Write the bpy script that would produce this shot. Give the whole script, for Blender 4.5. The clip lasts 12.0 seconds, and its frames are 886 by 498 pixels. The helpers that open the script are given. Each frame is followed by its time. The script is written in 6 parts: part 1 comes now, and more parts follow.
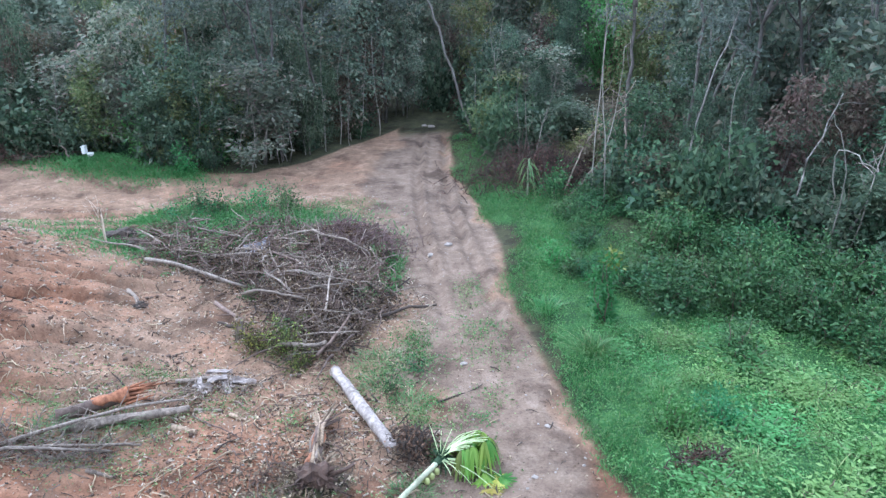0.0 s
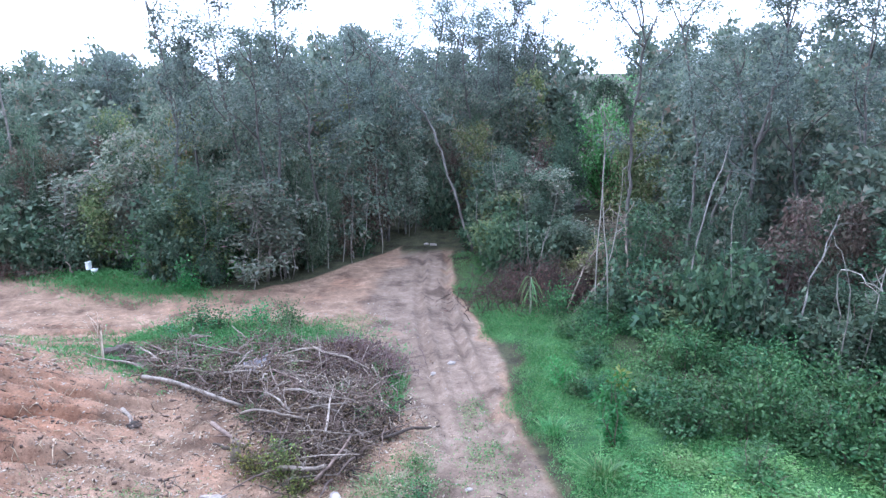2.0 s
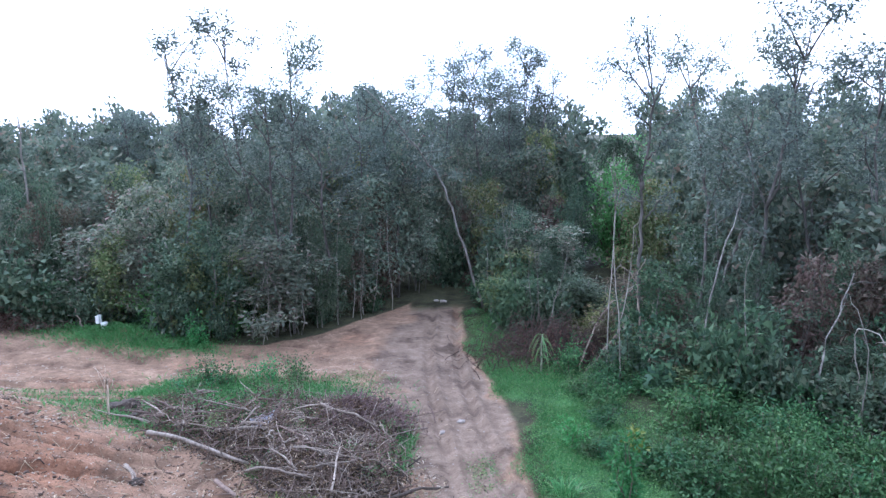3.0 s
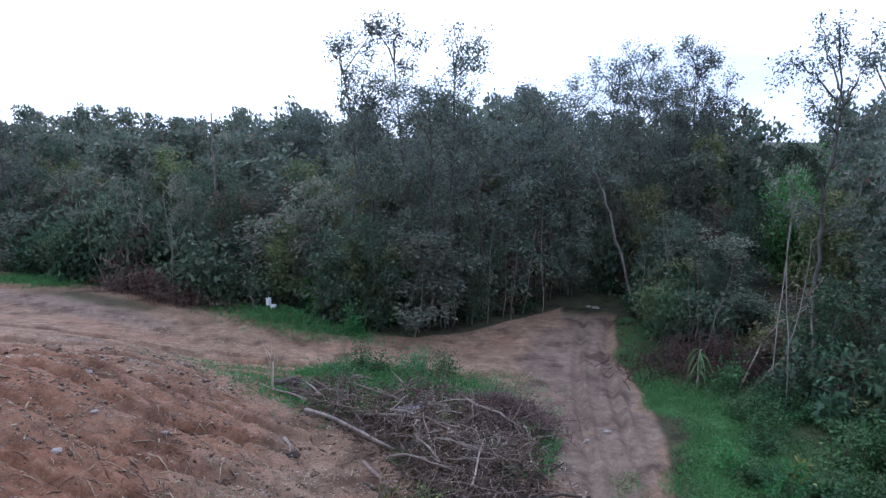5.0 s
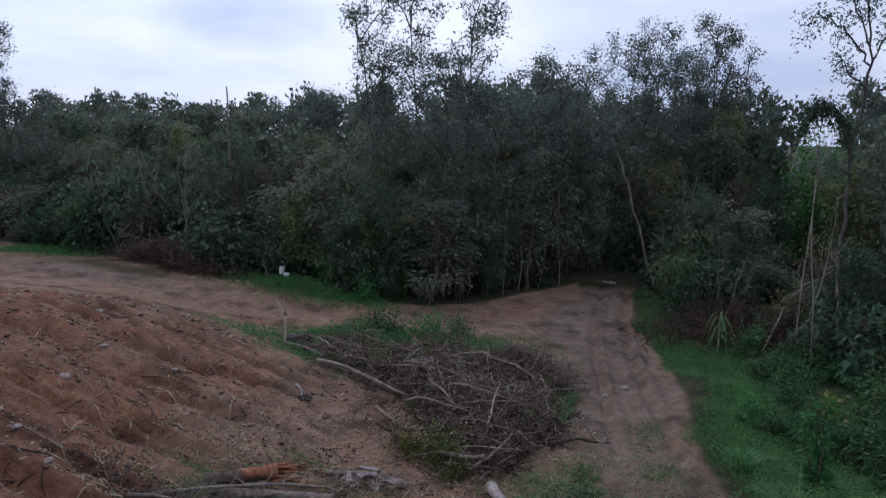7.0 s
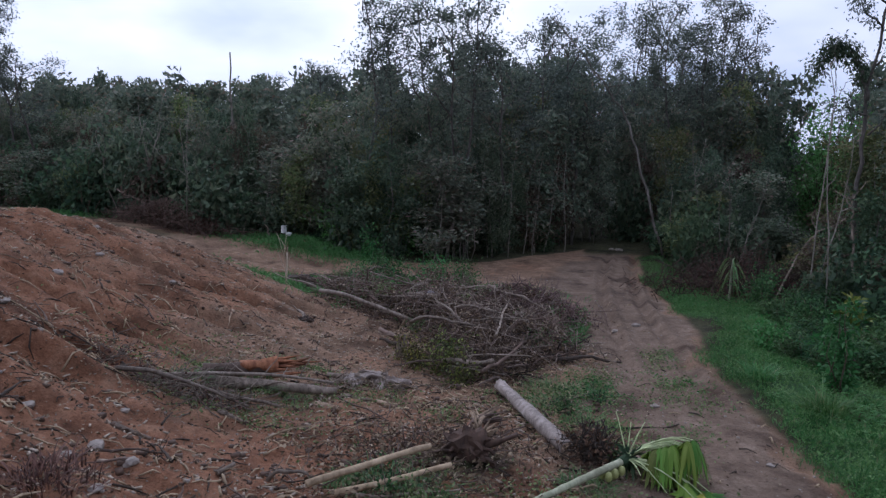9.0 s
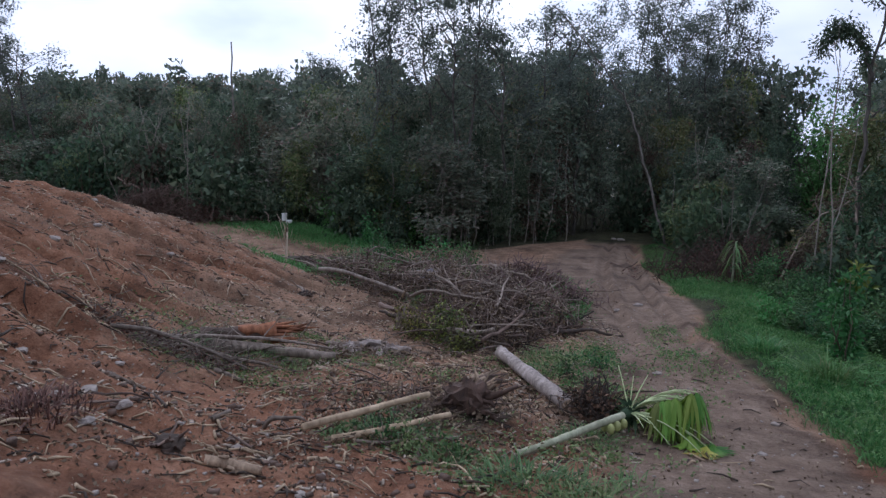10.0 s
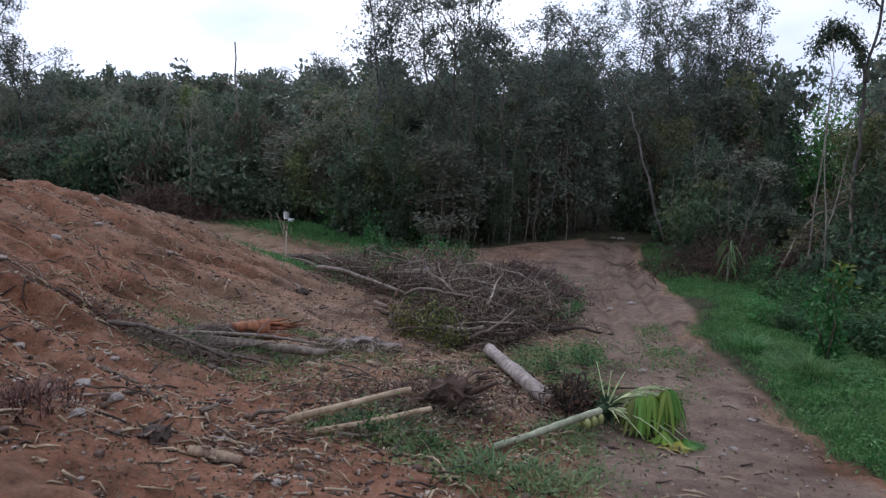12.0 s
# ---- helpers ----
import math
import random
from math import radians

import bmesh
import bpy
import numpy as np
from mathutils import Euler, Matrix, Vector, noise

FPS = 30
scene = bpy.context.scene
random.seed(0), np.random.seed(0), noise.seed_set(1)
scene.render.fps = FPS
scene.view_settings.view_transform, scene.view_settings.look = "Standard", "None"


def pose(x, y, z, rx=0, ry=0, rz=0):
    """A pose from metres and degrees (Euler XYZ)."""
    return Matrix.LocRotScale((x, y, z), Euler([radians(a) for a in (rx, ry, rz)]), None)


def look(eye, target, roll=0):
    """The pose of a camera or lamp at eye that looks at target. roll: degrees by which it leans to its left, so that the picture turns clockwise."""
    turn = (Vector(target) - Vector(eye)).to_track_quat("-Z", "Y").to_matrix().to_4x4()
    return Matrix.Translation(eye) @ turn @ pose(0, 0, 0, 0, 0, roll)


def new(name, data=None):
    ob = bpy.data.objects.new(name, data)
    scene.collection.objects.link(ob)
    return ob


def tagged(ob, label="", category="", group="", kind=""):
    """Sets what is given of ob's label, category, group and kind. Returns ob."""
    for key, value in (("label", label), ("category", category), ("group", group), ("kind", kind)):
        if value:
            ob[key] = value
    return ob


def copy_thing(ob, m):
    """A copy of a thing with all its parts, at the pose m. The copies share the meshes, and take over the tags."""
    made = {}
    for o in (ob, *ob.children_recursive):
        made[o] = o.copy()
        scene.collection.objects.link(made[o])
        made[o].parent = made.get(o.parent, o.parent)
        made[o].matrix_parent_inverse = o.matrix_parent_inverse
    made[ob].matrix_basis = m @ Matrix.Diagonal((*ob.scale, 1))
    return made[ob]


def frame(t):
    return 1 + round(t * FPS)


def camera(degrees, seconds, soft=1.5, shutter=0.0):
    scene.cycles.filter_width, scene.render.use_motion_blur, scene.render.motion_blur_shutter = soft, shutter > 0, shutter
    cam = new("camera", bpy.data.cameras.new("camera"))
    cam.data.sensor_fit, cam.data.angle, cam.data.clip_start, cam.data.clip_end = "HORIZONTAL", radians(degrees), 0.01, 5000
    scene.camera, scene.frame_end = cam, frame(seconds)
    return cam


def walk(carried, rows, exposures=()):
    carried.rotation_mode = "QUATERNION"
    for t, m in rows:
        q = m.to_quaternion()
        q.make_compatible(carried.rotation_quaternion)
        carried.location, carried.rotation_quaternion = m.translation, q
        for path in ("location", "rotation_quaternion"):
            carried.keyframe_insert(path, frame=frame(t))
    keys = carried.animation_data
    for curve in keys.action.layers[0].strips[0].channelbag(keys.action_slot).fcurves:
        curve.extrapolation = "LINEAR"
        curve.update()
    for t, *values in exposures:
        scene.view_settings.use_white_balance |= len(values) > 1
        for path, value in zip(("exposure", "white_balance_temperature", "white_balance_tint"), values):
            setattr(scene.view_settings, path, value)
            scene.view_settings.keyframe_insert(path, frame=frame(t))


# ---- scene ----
cam = camera(63.7, 12.0, soft=1.4)
PATH = [
    (0, (0.232, -1.867, 11.490), (0.174, -0.031, 10.698), -1.31),
    (0.5, (0.222, -1.871, 11.493), (0.164, -0.020, 10.737), -1.21),
    (1, (0.190, -1.840, 11.467), (0.134, 0.038, 10.783), -1.23),
    (1.5, (0.153, -1.778, 11.432), (0.100, 0.130, 10.835), -1.14),
    (2, (0.062, -1.747, 11.443), (0.010, 0.194, 10.963), -0.95),
    (2.5, (0.017, -1.707, 11.407), (-0.038, 0.260, 11.046), -0.75),
    (2.7, (0.052, -1.681, 11.378), (-0.006, 0.291, 11.052), -0.74),
    (4.3, (0.006, -1.756, 11.261), (-0.349, 0.187, 10.946), 0.08),
    (4.5, (0.041, -1.747, 11.265), (-0.370, 0.185, 10.951), 0.14),
    (5, (0.060, -1.695, 11.266), (-0.443, 0.215, 10.952), 0.49),
    (5.5, (0.056, -1.660, 11.138), (-0.475, 0.243, 10.827), 0.57),
    (6, (0.003, -1.595, 10.675), (-0.532, 0.307, 10.365), 0.58),
    (6.5, (-0.021, -1.538, 9.990), (-0.560, 0.363, 9.682), 0.69),
    (7, (-0.054, -1.510, 9.252), (-0.594, 0.391, 8.943), 0.89),
    (7.2, (-0.042, -1.520, 9.070), (-0.582, 0.380, 8.760), 0.89),
    (8.8, (-0.191, -1.344, 6.586), (-0.740, 0.558, 6.305), 1.21),
    (9, (-0.240, -1.292, 6.404), (-0.785, 0.610, 6.114), 1.40),
    (9.5, (-0.222, -1.207, 5.859), (-0.772, 0.694, 5.573), 1.41),
    (10, (-0.203, -1.226, 5.532), (-0.753, 0.676, 5.248), 1.51),
    (10.5, (-0.092, -1.321, 5.472), (-0.646, 0.580, 5.187), 1.52),
    (11, (0.029, -1.390, 5.484), (-0.532, 0.508, 5.198), 1.54),
    (11.5, (0.173, -1.445, 5.549), (-0.391, 0.453, 5.262), 1.55),
    (12, (0.280, -1.461, 5.626), (-0.288, 0.435, 5.336), 1.56),
]
EXPOSURE = [
    (0, 1.45, 5420, 8), (1.0, 1.68, 5380, 9), (2.2, 1.66, 5280, 14), (3.3, 1.04, 5350, 14), (4.4, 0.5, 5380, 15), (5.5, 0.03, 5480, 16),
    (7.0, -0.68, 5850, 17), (9.0, -0.48, 5880, 18), (10.0, -0.33, 5920, 17), (12.0, -0.22, 6120, 16),
]
walk(cam, [(t, look(eye, target, roll)) for t, eye, target, roll in PATH], EXPOSURE)


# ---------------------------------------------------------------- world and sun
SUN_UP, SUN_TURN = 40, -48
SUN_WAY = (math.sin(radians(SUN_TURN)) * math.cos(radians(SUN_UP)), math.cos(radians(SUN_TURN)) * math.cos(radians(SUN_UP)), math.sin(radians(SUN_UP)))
world = bpy.data.worlds.new("overcast_sky")
scene.world = world
world.use_nodes = True
wn, wl = world.node_tree.nodes, world.node_tree.links
wn.clear()
w_out = wn.new("ShaderNodeOutputWorld")
w_back = wn.new("ShaderNodeBackground")
w_back.inputs["Strength"].default_value = 0.1
w_sky = wn.new("ShaderNodeTexSky")
w_sky.sky_type, w_sky.sun_disc = "NISHITA", False
w_sky.sun_elevation, w_sky.sun_rotation = radians(SUN_UP), radians(SUN_TURN)
w_co = wn.new("ShaderNodeTexCoord")
w_map = wn.new("ShaderNodeMapping")
w_map.inputs["Scale"].default_value = (1.0, 1.0, 2.6)
w_noise = wn.new("ShaderNodeTexNoise")
w_noise.inputs["Scale"].default_value, w_noise.inputs["Detail"].default_value = 2.1, 5.0
w_ramp = wn.new("ShaderNodeValToRGB")
w_ramp.color_ramp.elements[0].position, w_ramp.color_ramp.elements[0].color = 0.38, (6.2, 7.1, 9.0, 1)
w_ramp.color_ramp.elements[1].position, w_ramp.color_ramp.elements[1].color = 0.60, (10.5, 11.0, 12.0, 1)
w_mix = wn.new("ShaderNodeMixRGB")
w_mix.inputs["Fac"].default_value = 0.86
wl.new(w_co.outputs["Generated"], w_map.inputs["Vector"])
wl.new(w_map.outputs["Vector"], w_noise.inputs["Vector"])
wl.new(w_noise.outputs["Fac"], w_ramp.inputs["Fac"])
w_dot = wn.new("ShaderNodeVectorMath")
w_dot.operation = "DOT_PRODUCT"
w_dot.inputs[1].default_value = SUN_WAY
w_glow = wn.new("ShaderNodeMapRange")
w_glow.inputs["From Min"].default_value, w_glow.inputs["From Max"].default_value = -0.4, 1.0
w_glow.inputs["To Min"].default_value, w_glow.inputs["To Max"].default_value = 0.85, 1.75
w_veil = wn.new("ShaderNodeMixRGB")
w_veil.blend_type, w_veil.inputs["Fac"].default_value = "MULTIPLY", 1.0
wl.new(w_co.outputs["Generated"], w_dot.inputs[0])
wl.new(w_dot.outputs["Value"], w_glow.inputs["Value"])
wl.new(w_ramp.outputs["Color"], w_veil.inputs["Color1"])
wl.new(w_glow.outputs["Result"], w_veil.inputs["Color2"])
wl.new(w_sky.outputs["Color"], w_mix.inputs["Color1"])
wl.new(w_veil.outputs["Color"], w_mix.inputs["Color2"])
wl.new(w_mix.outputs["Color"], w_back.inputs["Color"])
wl.new(w_back.outputs["Background"], w_out.inputs["Surface"])

sun = new("sun", bpy.data.lights.new("sun", "SUN"))
sun.data.energy, sun.data.angle, sun.data.color = 0.7, radians(25), (1.0, 0.97, 0.92)
sun.matrix_world = look(Vector(SUN_WAY) * 80, (0, 0, 0))


# ---------------------------------------------------------------- materials
def shader(name):
    m = bpy.data.materials.new(name)
    m.use_nodes = True
    n, l = m.node_tree.nodes, m.node_tree.links
    return m, n, l, n["Principled BSDF"]


def ramp(n, stops):
    r = n.new("ShaderNodeValToRGB")
    e = r.color_ramp.elements
    while len(e) < len(stops):
        e.new(0.5)
    for k, (p, c) in enumerate(stops):
        e[k].position, e[k].color = p, (*c, 1)
    return r


def noise_node(n, l, scale, detail=4.0, rough=0.6, coords=None):
    t = n.new("ShaderNodeTexNoise")
    t.inputs["Scale"].default_value, t.inputs["Detail"].default_value, t.inputs["Roughness"].default_value = scale, detail, rough
    if coords:
        l.new(coords, t.inputs["Vector"])
    return t


def mix(n, l, a, b, fac, mode="MIX"):
    x = n.new("ShaderNodeMixRGB")
    x.blend_type = mode
    for sock, v in (("Fac", fac), ("Color1", a), ("Color2", b)):
        if isinstance(v, bpy.types.NodeSocket):
            l.new(v, x.inputs[sock])
        elif isinstance(v, tuple):
            x.inputs[sock].default_value = (*v, 1)
        else:
            x.inputs[sock].default_value = v
    return x.outputs["Color"]


def bump(n, l, height, strength, distance, b):
    k = n.new("ShaderNodeBump")
    k.inputs["Strength"].default_value, k.inputs["Distance"].default_value = strength, distance
    l.new(height, k.inputs["Height"])
    l.new(k.outputs["Normal"], b.inputs["Normal"])


def leaf_material(name, stops, through_light=0.3, gloss=0.5):
    """Leaves: each leaf takes its own tone, each plant a shift of it, and some light passes through."""
    m, n, l, b = shader(name)
    geo, info = n.new("ShaderNodeNewGeometry"), n.new("ShaderNodeObjectInfo")
    r = ramp(n, stops)
    l.new(geo.outputs["Random Per Island"], r.inputs["Fac"])
    hsv = n.new("ShaderNodeHueSaturation")
    rng = n.new("ShaderNodeMapRange")
    rng.inputs["To Min"].default_value, rng.inputs["To Max"].default_value = 0.7, 1.24
    l.new(info.outputs["Random"], rng.inputs["Value"])
    l.new(rng.outputs["Result"], hsv.inputs["Value"])
    rng2 = n.new("ShaderNodeMapRange")
    rng2.inputs["To Min"].default_value, rng2.inputs["To Max"].default_value = 0.462, 0.525
    flip = n.new("ShaderNodeMath")
    flip.operation, flip.inputs[1].default_value = "MULTIPLY", 7.31
    frac = n.new("ShaderNodeMath")
    frac.operation = "FRACT"
    l.new(info.outputs["Random"], flip.inputs[0])
    l.new(flip.outputs[0], frac.inputs[0])
    l.new(frac.outputs[0], rng2.inputs["Value"])
    l.new(rng2.outputs["Result"], hsv.inputs["Hue"])
    patch = noise_node(n, l, 0.9, 3.0, 0.6, n.new("ShaderNodeTexCoord").outputs["Object"])
    tone = mix(n, l, (0.62, 0.62, 0.62), (1.3, 1.3, 1.25), patch.outputs["Fac"])
    l.new(mix(n, l, r.outputs["Color"], tone, 1.0, "MULTIPLY"), hsv.inputs["Color"])
    l.new(hsv.outputs["Color"], b.inputs["Base Color"])
    b.inputs["Roughness"].default_value = gloss
    b.inputs["Specular IOR Level"].default_value = 0.3
    tr = n.new("ShaderNodeBsdfTranslucent")
    l.new(hsv.outputs["Color"], tr.inputs["Color"])
    ms = n.new("ShaderNodeMixShader")
    ms.inputs["Fac"].default_value = through_light
    l.new(b.outputs["BSDF"], ms.inputs[1])
    l.new(tr.outputs["BSDF"], ms.inputs[2])
    l.new(ms.outputs["Shader"], n["Material Output"].inputs["Surface"])
    return m


def bark_material(name, dark, light, scale=9.0, relief_depth=0.02, squash=0.25, rough=0.85):
    """Bark or bare wood with streaks along the stem and lichen blotches."""
    m, n, l, b = shader(name)
    co = n.new("ShaderNodeTexCoord").outputs["Object"]
    mp = n.new("ShaderNodeMapping")
    mp.inputs["Scale"].default_value = (1, 1, squash)
    l.new(co, mp.inputs["Vector"])
    fine = noise_node(n, l, scale, 6.0, 0.7, mp.outputs["Vector"])
    broad = noise_node(n, l, scale * 0.16, 3.0, 0.6, co)
    r = ramp(n, [(0.32, dark), (0.68, light)])
    l.new(fine.outputs["Fac"], r.inputs["Fac"])
    info = n.new("ShaderNodeObjectInfo")
    per = n.new("ShaderNodeMapRange")
    per.inputs["To Min"].default_value, per.inputs["To Max"].default_value = 0.7, 1.25
    l.new(info.outputs["Random"], per.inputs["Value"])
    r2 = ramp(n, [(0.3, (0.6, 0.58, 0.55)), (0.7, (1.2, 1.2, 1.2))])
    l.new(broad.outputs["Fac"], r2.inputs["Fac"])
    c = mix(n, l, r.outputs["Color"], r2.outputs["Color"], 1.0, "MULTIPLY")
    comb = n.new("ShaderNodeHueSaturation")
    l.new(per.outputs["Result"], comb.inputs["Value"])
    l.new(c, comb.inputs["Color"])
    l.new(comb.outputs["Color"], b.inputs["Base Color"])
    b.inputs["Roughness"].default_value = rough
    bump(n, l, fine.outputs["Fac"], 0.6, relief_depth, b)
    return m


def ground_material():
    """Bulldozed clay: tan where dry, red-brown where freshly cut, grey gravel on the track, humus under plants and as
    painted shade.
    """
    m, n, l, b = shader("bare_earth")
    co = n.new("ShaderNodeTexCoord").outputs["Object"]
    zone = n.new("ShaderNodeVertexColor")
    zone.layer_name = "zone"
    sep = n.new("ShaderNodeSeparateColor")
    l.new(zone.outputs["Color"], sep.inputs["Color"])
    broad = noise_node(n, l, 0.22, 5.0, 0.62, co)
    mid = noise_node(n, l, 1.7, 6.0, 0.68, co)
    grit = noise_node(n, l, 16.0, 5.0, 0.75, co)
    tan = ramp(n, [(0.30, (0.180, 0.116, 0.080)), (0.50, (0.268, 0.174, 0.118)), (0.72, (0.405, 0.292, 0.212))])
    l.new(mid.outputs["Fac"], tan.inputs["Fac"])
    red = ramp(n, [(0.30, (0.142, 0.063, 0.035)), (0.50, (0.268, 0.128, 0.074)), (0.74, (0.395, 0.230, 0.150))])
    l.new(mid.outputs["Fac"], red.inputs["Fac"])
    grav = ramp(n, [(0.30, (0.150, 0.104, 0.077)), (0.50, (0.213, 0.152, 0.114)), (0.75, (0.315, 0.242, 0.19))])
    l.new(mid.outputs["Fac"], grav.inputs["Fac"])
    humus_shade = ramp(n, [(0.35, (0.034, 0.032, 0.018)), (0.6, (0.068, 0.070, 0.034)), (0.8, (0.12, 0.095, 0.055))])
    l.new(mid.outputs["Fac"], humus_shade.inputs["Fac"])

    def ragged(channel, spread):
        a = n.new("ShaderNodeMath")
        a.operation = "MULTIPLY_ADD"
        both = n.new("ShaderNodeMath")
        both.operation = "MULTIPLY_ADD"
        l.new(mid.outputs["Fac"], both.inputs[0])
        both.inputs[1].default_value = 0.8
        l.new(broad.outputs["Fac"], both.inputs[2])
        l.new(both.outputs[0], a.inputs[0])
        a.inputs[1].default_value = spread
        l.new(sep.outputs[channel], a.inputs[2])
        s = n.new("ShaderNodeMapRange")
        s.interpolation_type = "SMOOTHSTEP"
        s.inputs["From Min"].default_value, s.inputs["From Max"].default_value = 0.3 + spread * 0.9, 0.7 + spread * 0.9
        l.new(a.outputs[0], s.inputs["Value"])
        return s.outputs["Result"]

    c = mix(n, l, tan.outputs["Color"], red.outputs["Color"], ragged("Blue", 0.9))
    c = mix(n, l, c, grav.outputs["Color"], ragged("Green", 0.5))
    c = mix(n, l, c, humus_shade.outputs["Color"], ragged("Red", 0.5))
    moss = ramp(n, [(0.35, (0.030, 0.085, 0.028)), (0.6, (0.060, 0.16, 0.050)), (0.8, (0.10, 0.21, 0.075))])
    l.new(mid.outputs["Fac"], moss.inputs["Fac"])
    c = mix(n, l, c, moss.outputs["Color"], zone.outputs["Alpha"])
    speck = n.new("ShaderNodeTexVoronoi")
    speck.inputs["Scale"].default_value = 7.0
    l.new(co, speck.inputs["Vector"])
    sr = ramp(n, [(0.05, (1.7, 1.65, 1.6)), (0.13, (1, 1, 1))])
    l.new(speck.outputs["Distance"], sr.inputs["Fac"])
    gr = ramp(n, [(0.30, (0.72, 0.70, 0.68)), (0.70, (1.22, 1.22, 1.22))])
    l.new(grit.outputs["Fac"], gr.inputs["Fac"])
    c = mix(n, l, c, gr.outputs["Color"], 1.0, "MULTIPLY")
    clod = noise_node(n, l, 5.5, 6.0, 0.8, co)
    cr = ramp(n, [(0.34, (0.52, 0.49, 0.47)), (0.44, (0.95, 0.95, 0.95)), (0.60, (1.04, 1.04, 1.03)), (0.70, (1.35, 1.33, 1.30))])
    l.new(clod.outputs["Fac"], cr.inputs["Fac"])
    c = mix(n, l, c, cr.outputs["Color"], 1.0, "MULTIPLY")
    stain = noise_node(n, l, 0.55, 4.0, 0.6, co)
    st = ramp(n, [(0.34, (0.50, 0.47, 0.455)), (0.47, (0.97, 0.96, 0.95)), (0.66, (1.16, 1.16, 1.16))])
    l.new(stain.outputs["Fac"], st.inputs["Fac"])
    c = mix(n, l, c, st.outputs["Color"], 1.0, "MULTIPLY")
    c = mix(n, l, c, sr.outputs["Color"], 0.35, "MULTIPLY")
    l.new(c, b.inputs["Base Color"])
    b.inputs["Roughness"].default_value = 0.92
    b.inputs["Specular IOR Level"].default_value = 0.25
    add = n.new("ShaderNodeMath")
    l.new(grit.outputs["Fac"], add.inputs[0])
    l.new(clod.outputs["Fac"], add.inputs[1])
    bump(n, l, add.outputs[0], 1.0, 0.055, b)
    return m


def plain_material(name, color, rough=0.6, vary=0.25, scale=6.0):
    m, n, l, b = shader(name)
    t = noise_node(n, l, scale, 5.0, 0.65, n.new("ShaderNodeTexCoord").outputs["Object"])
    lo, hi = tuple(v * (1 - vary) for v in color), tuple(min(1, v * (1 + vary)) for v in color)
    r = ramp(n, [(0.3, lo), (0.7, hi)])
    l.new(t.outputs["Fac"], r.inputs["Fac"])
    l.new(r.outputs["Color"], b.inputs["Base Color"])
    b.inputs["Roughness"].default_value = rough
    bump(n, l, t.outputs["Fac"], 0.3, 0.01, b)
    return m


EARTH = ground_material()
LEAF_WOOD = leaf_material("woodland_leaves", [(0.0, (0.092, 0.123, 0.094)), (0.4, (0.166, 0.208, 0.157)), (0.75, (0.23, 0.271, 0.19)), (0.92, (0.291, 0.28, 0.224)), (1.0, (0.28, 0.185, 0.157))], 0.38, 0.65)
LEAF_OLIVE = leaf_material("olive_leaves", [(0.0, (0.084, 0.112, 0.045)), (0.5, (0.151, 0.19, 0.078)), (0.85, (0.235, 0.269, 0.118)), (1.0, (0.302, 0.224, 0.146))], 0.35, 0.6)
LEAF_DEEP = leaf_material("deep_green_leaves", [(0.0, (0.038, 0.067, 0.045)), (0.45, (0.072, 0.118, 0.074)), (0.85, (0.123, 0.179, 0.11)), (1.0, (0.202, 0.23, 0.157))], 0.35, 0.6)
LITTER = leaf_material("dry_litter", [(0.0, (0.060, 0.036, 0.026)), (0.4, (0.13, 0.086, 0.060)), (0.8, (0.26, 0.19, 0.14)), (1.0, (0.46, 0.36, 0.27))], 0.1, 0.85)
LEAF_TALL = leaf_material("grey_green_leaves", [(0.0, (0.07, 0.097, 0.086)), (0.5, (0.127, 0.161, 0.136)), (1.0, (0.22, 0.248, 0.209))], 0.36, 0.6)
LEAF_BUSH = leaf_material("undergrowth_leaves", [(0.0, (0.032, 0.068, 0.040)), (0.5, (0.058, 0.112, 0.060)), (1.0, (0.105, 0.170, 0.088))], 0.3, 0.7)
LEAF_LUSH = leaf_material("lush_weed_leaves", [(0.0, (0.035, 0.15, 0.045)), (0.5, (0.065, 0.25, 0.080)), (1.0, (0.13, 0.34, 0.12))], 0.35, 0.45)
LEAF_SHRUB = leaf_material("shrub_leaves", [(0.0, (0.025, 0.076, 0.030)), (0.5, (0.048, 0.135, 0.050)), (1.0, (0.105, 0.225, 0.085))], 0.3, 0.55)
LEAF_VERGE = leaf_material("low_verge_weeds", [(0.0, (0.083, 0.203, 0.058)), (0.5, (0.133, 0.297, 0.094)), (0.9, (0.189, 0.36, 0.131)), (1.0, (0.234, 0.342, 0.171))], 0.4, 0.6)
LEAF_PATCH = leaf_material("thin_track_weeds", [(0.0, (0.070, 0.130, 0.050)), (0.5, (0.125, 0.22, 0.088)), (1.0, (0.22, 0.31, 0.14))], 0.3, 0.65)
LEAF_LIME = leaf_material("yellow_green_leaves", [(0.0, (0.06, 0.11, 0.022)), (0.5, (0.13, 0.20, 0.04)), (1.0, (0.25, 0.30, 0.085))], 0.3)
LEAF_REGROW = leaf_material("regrowth_leaves", [(0.0, (0.045, 0.042, 0.022)), (0.45, (0.080, 0.088, 0.032)), (0.8, (0.17, 0.21, 0.055)), (1.0, (0.32, 0.36, 0.09))], 0.3)
LEAF_YELLOW = leaf_material("yellowed_leaves", [(0.0, (0.20, 0.20, 0.03)), (0.5, (0.32, 0.30, 0.05)), (1.0, (0.45, 0.38, 0.10))], 0.3)
LEAF_FRESH = leaf_material("bright_green_leaves", [(0.0, (0.08, 0.20, 0.03)), (0.5, (0.15, 0.32, 0.05)), (1.0, (0.25, 0.42, 0.09))], 0.4)
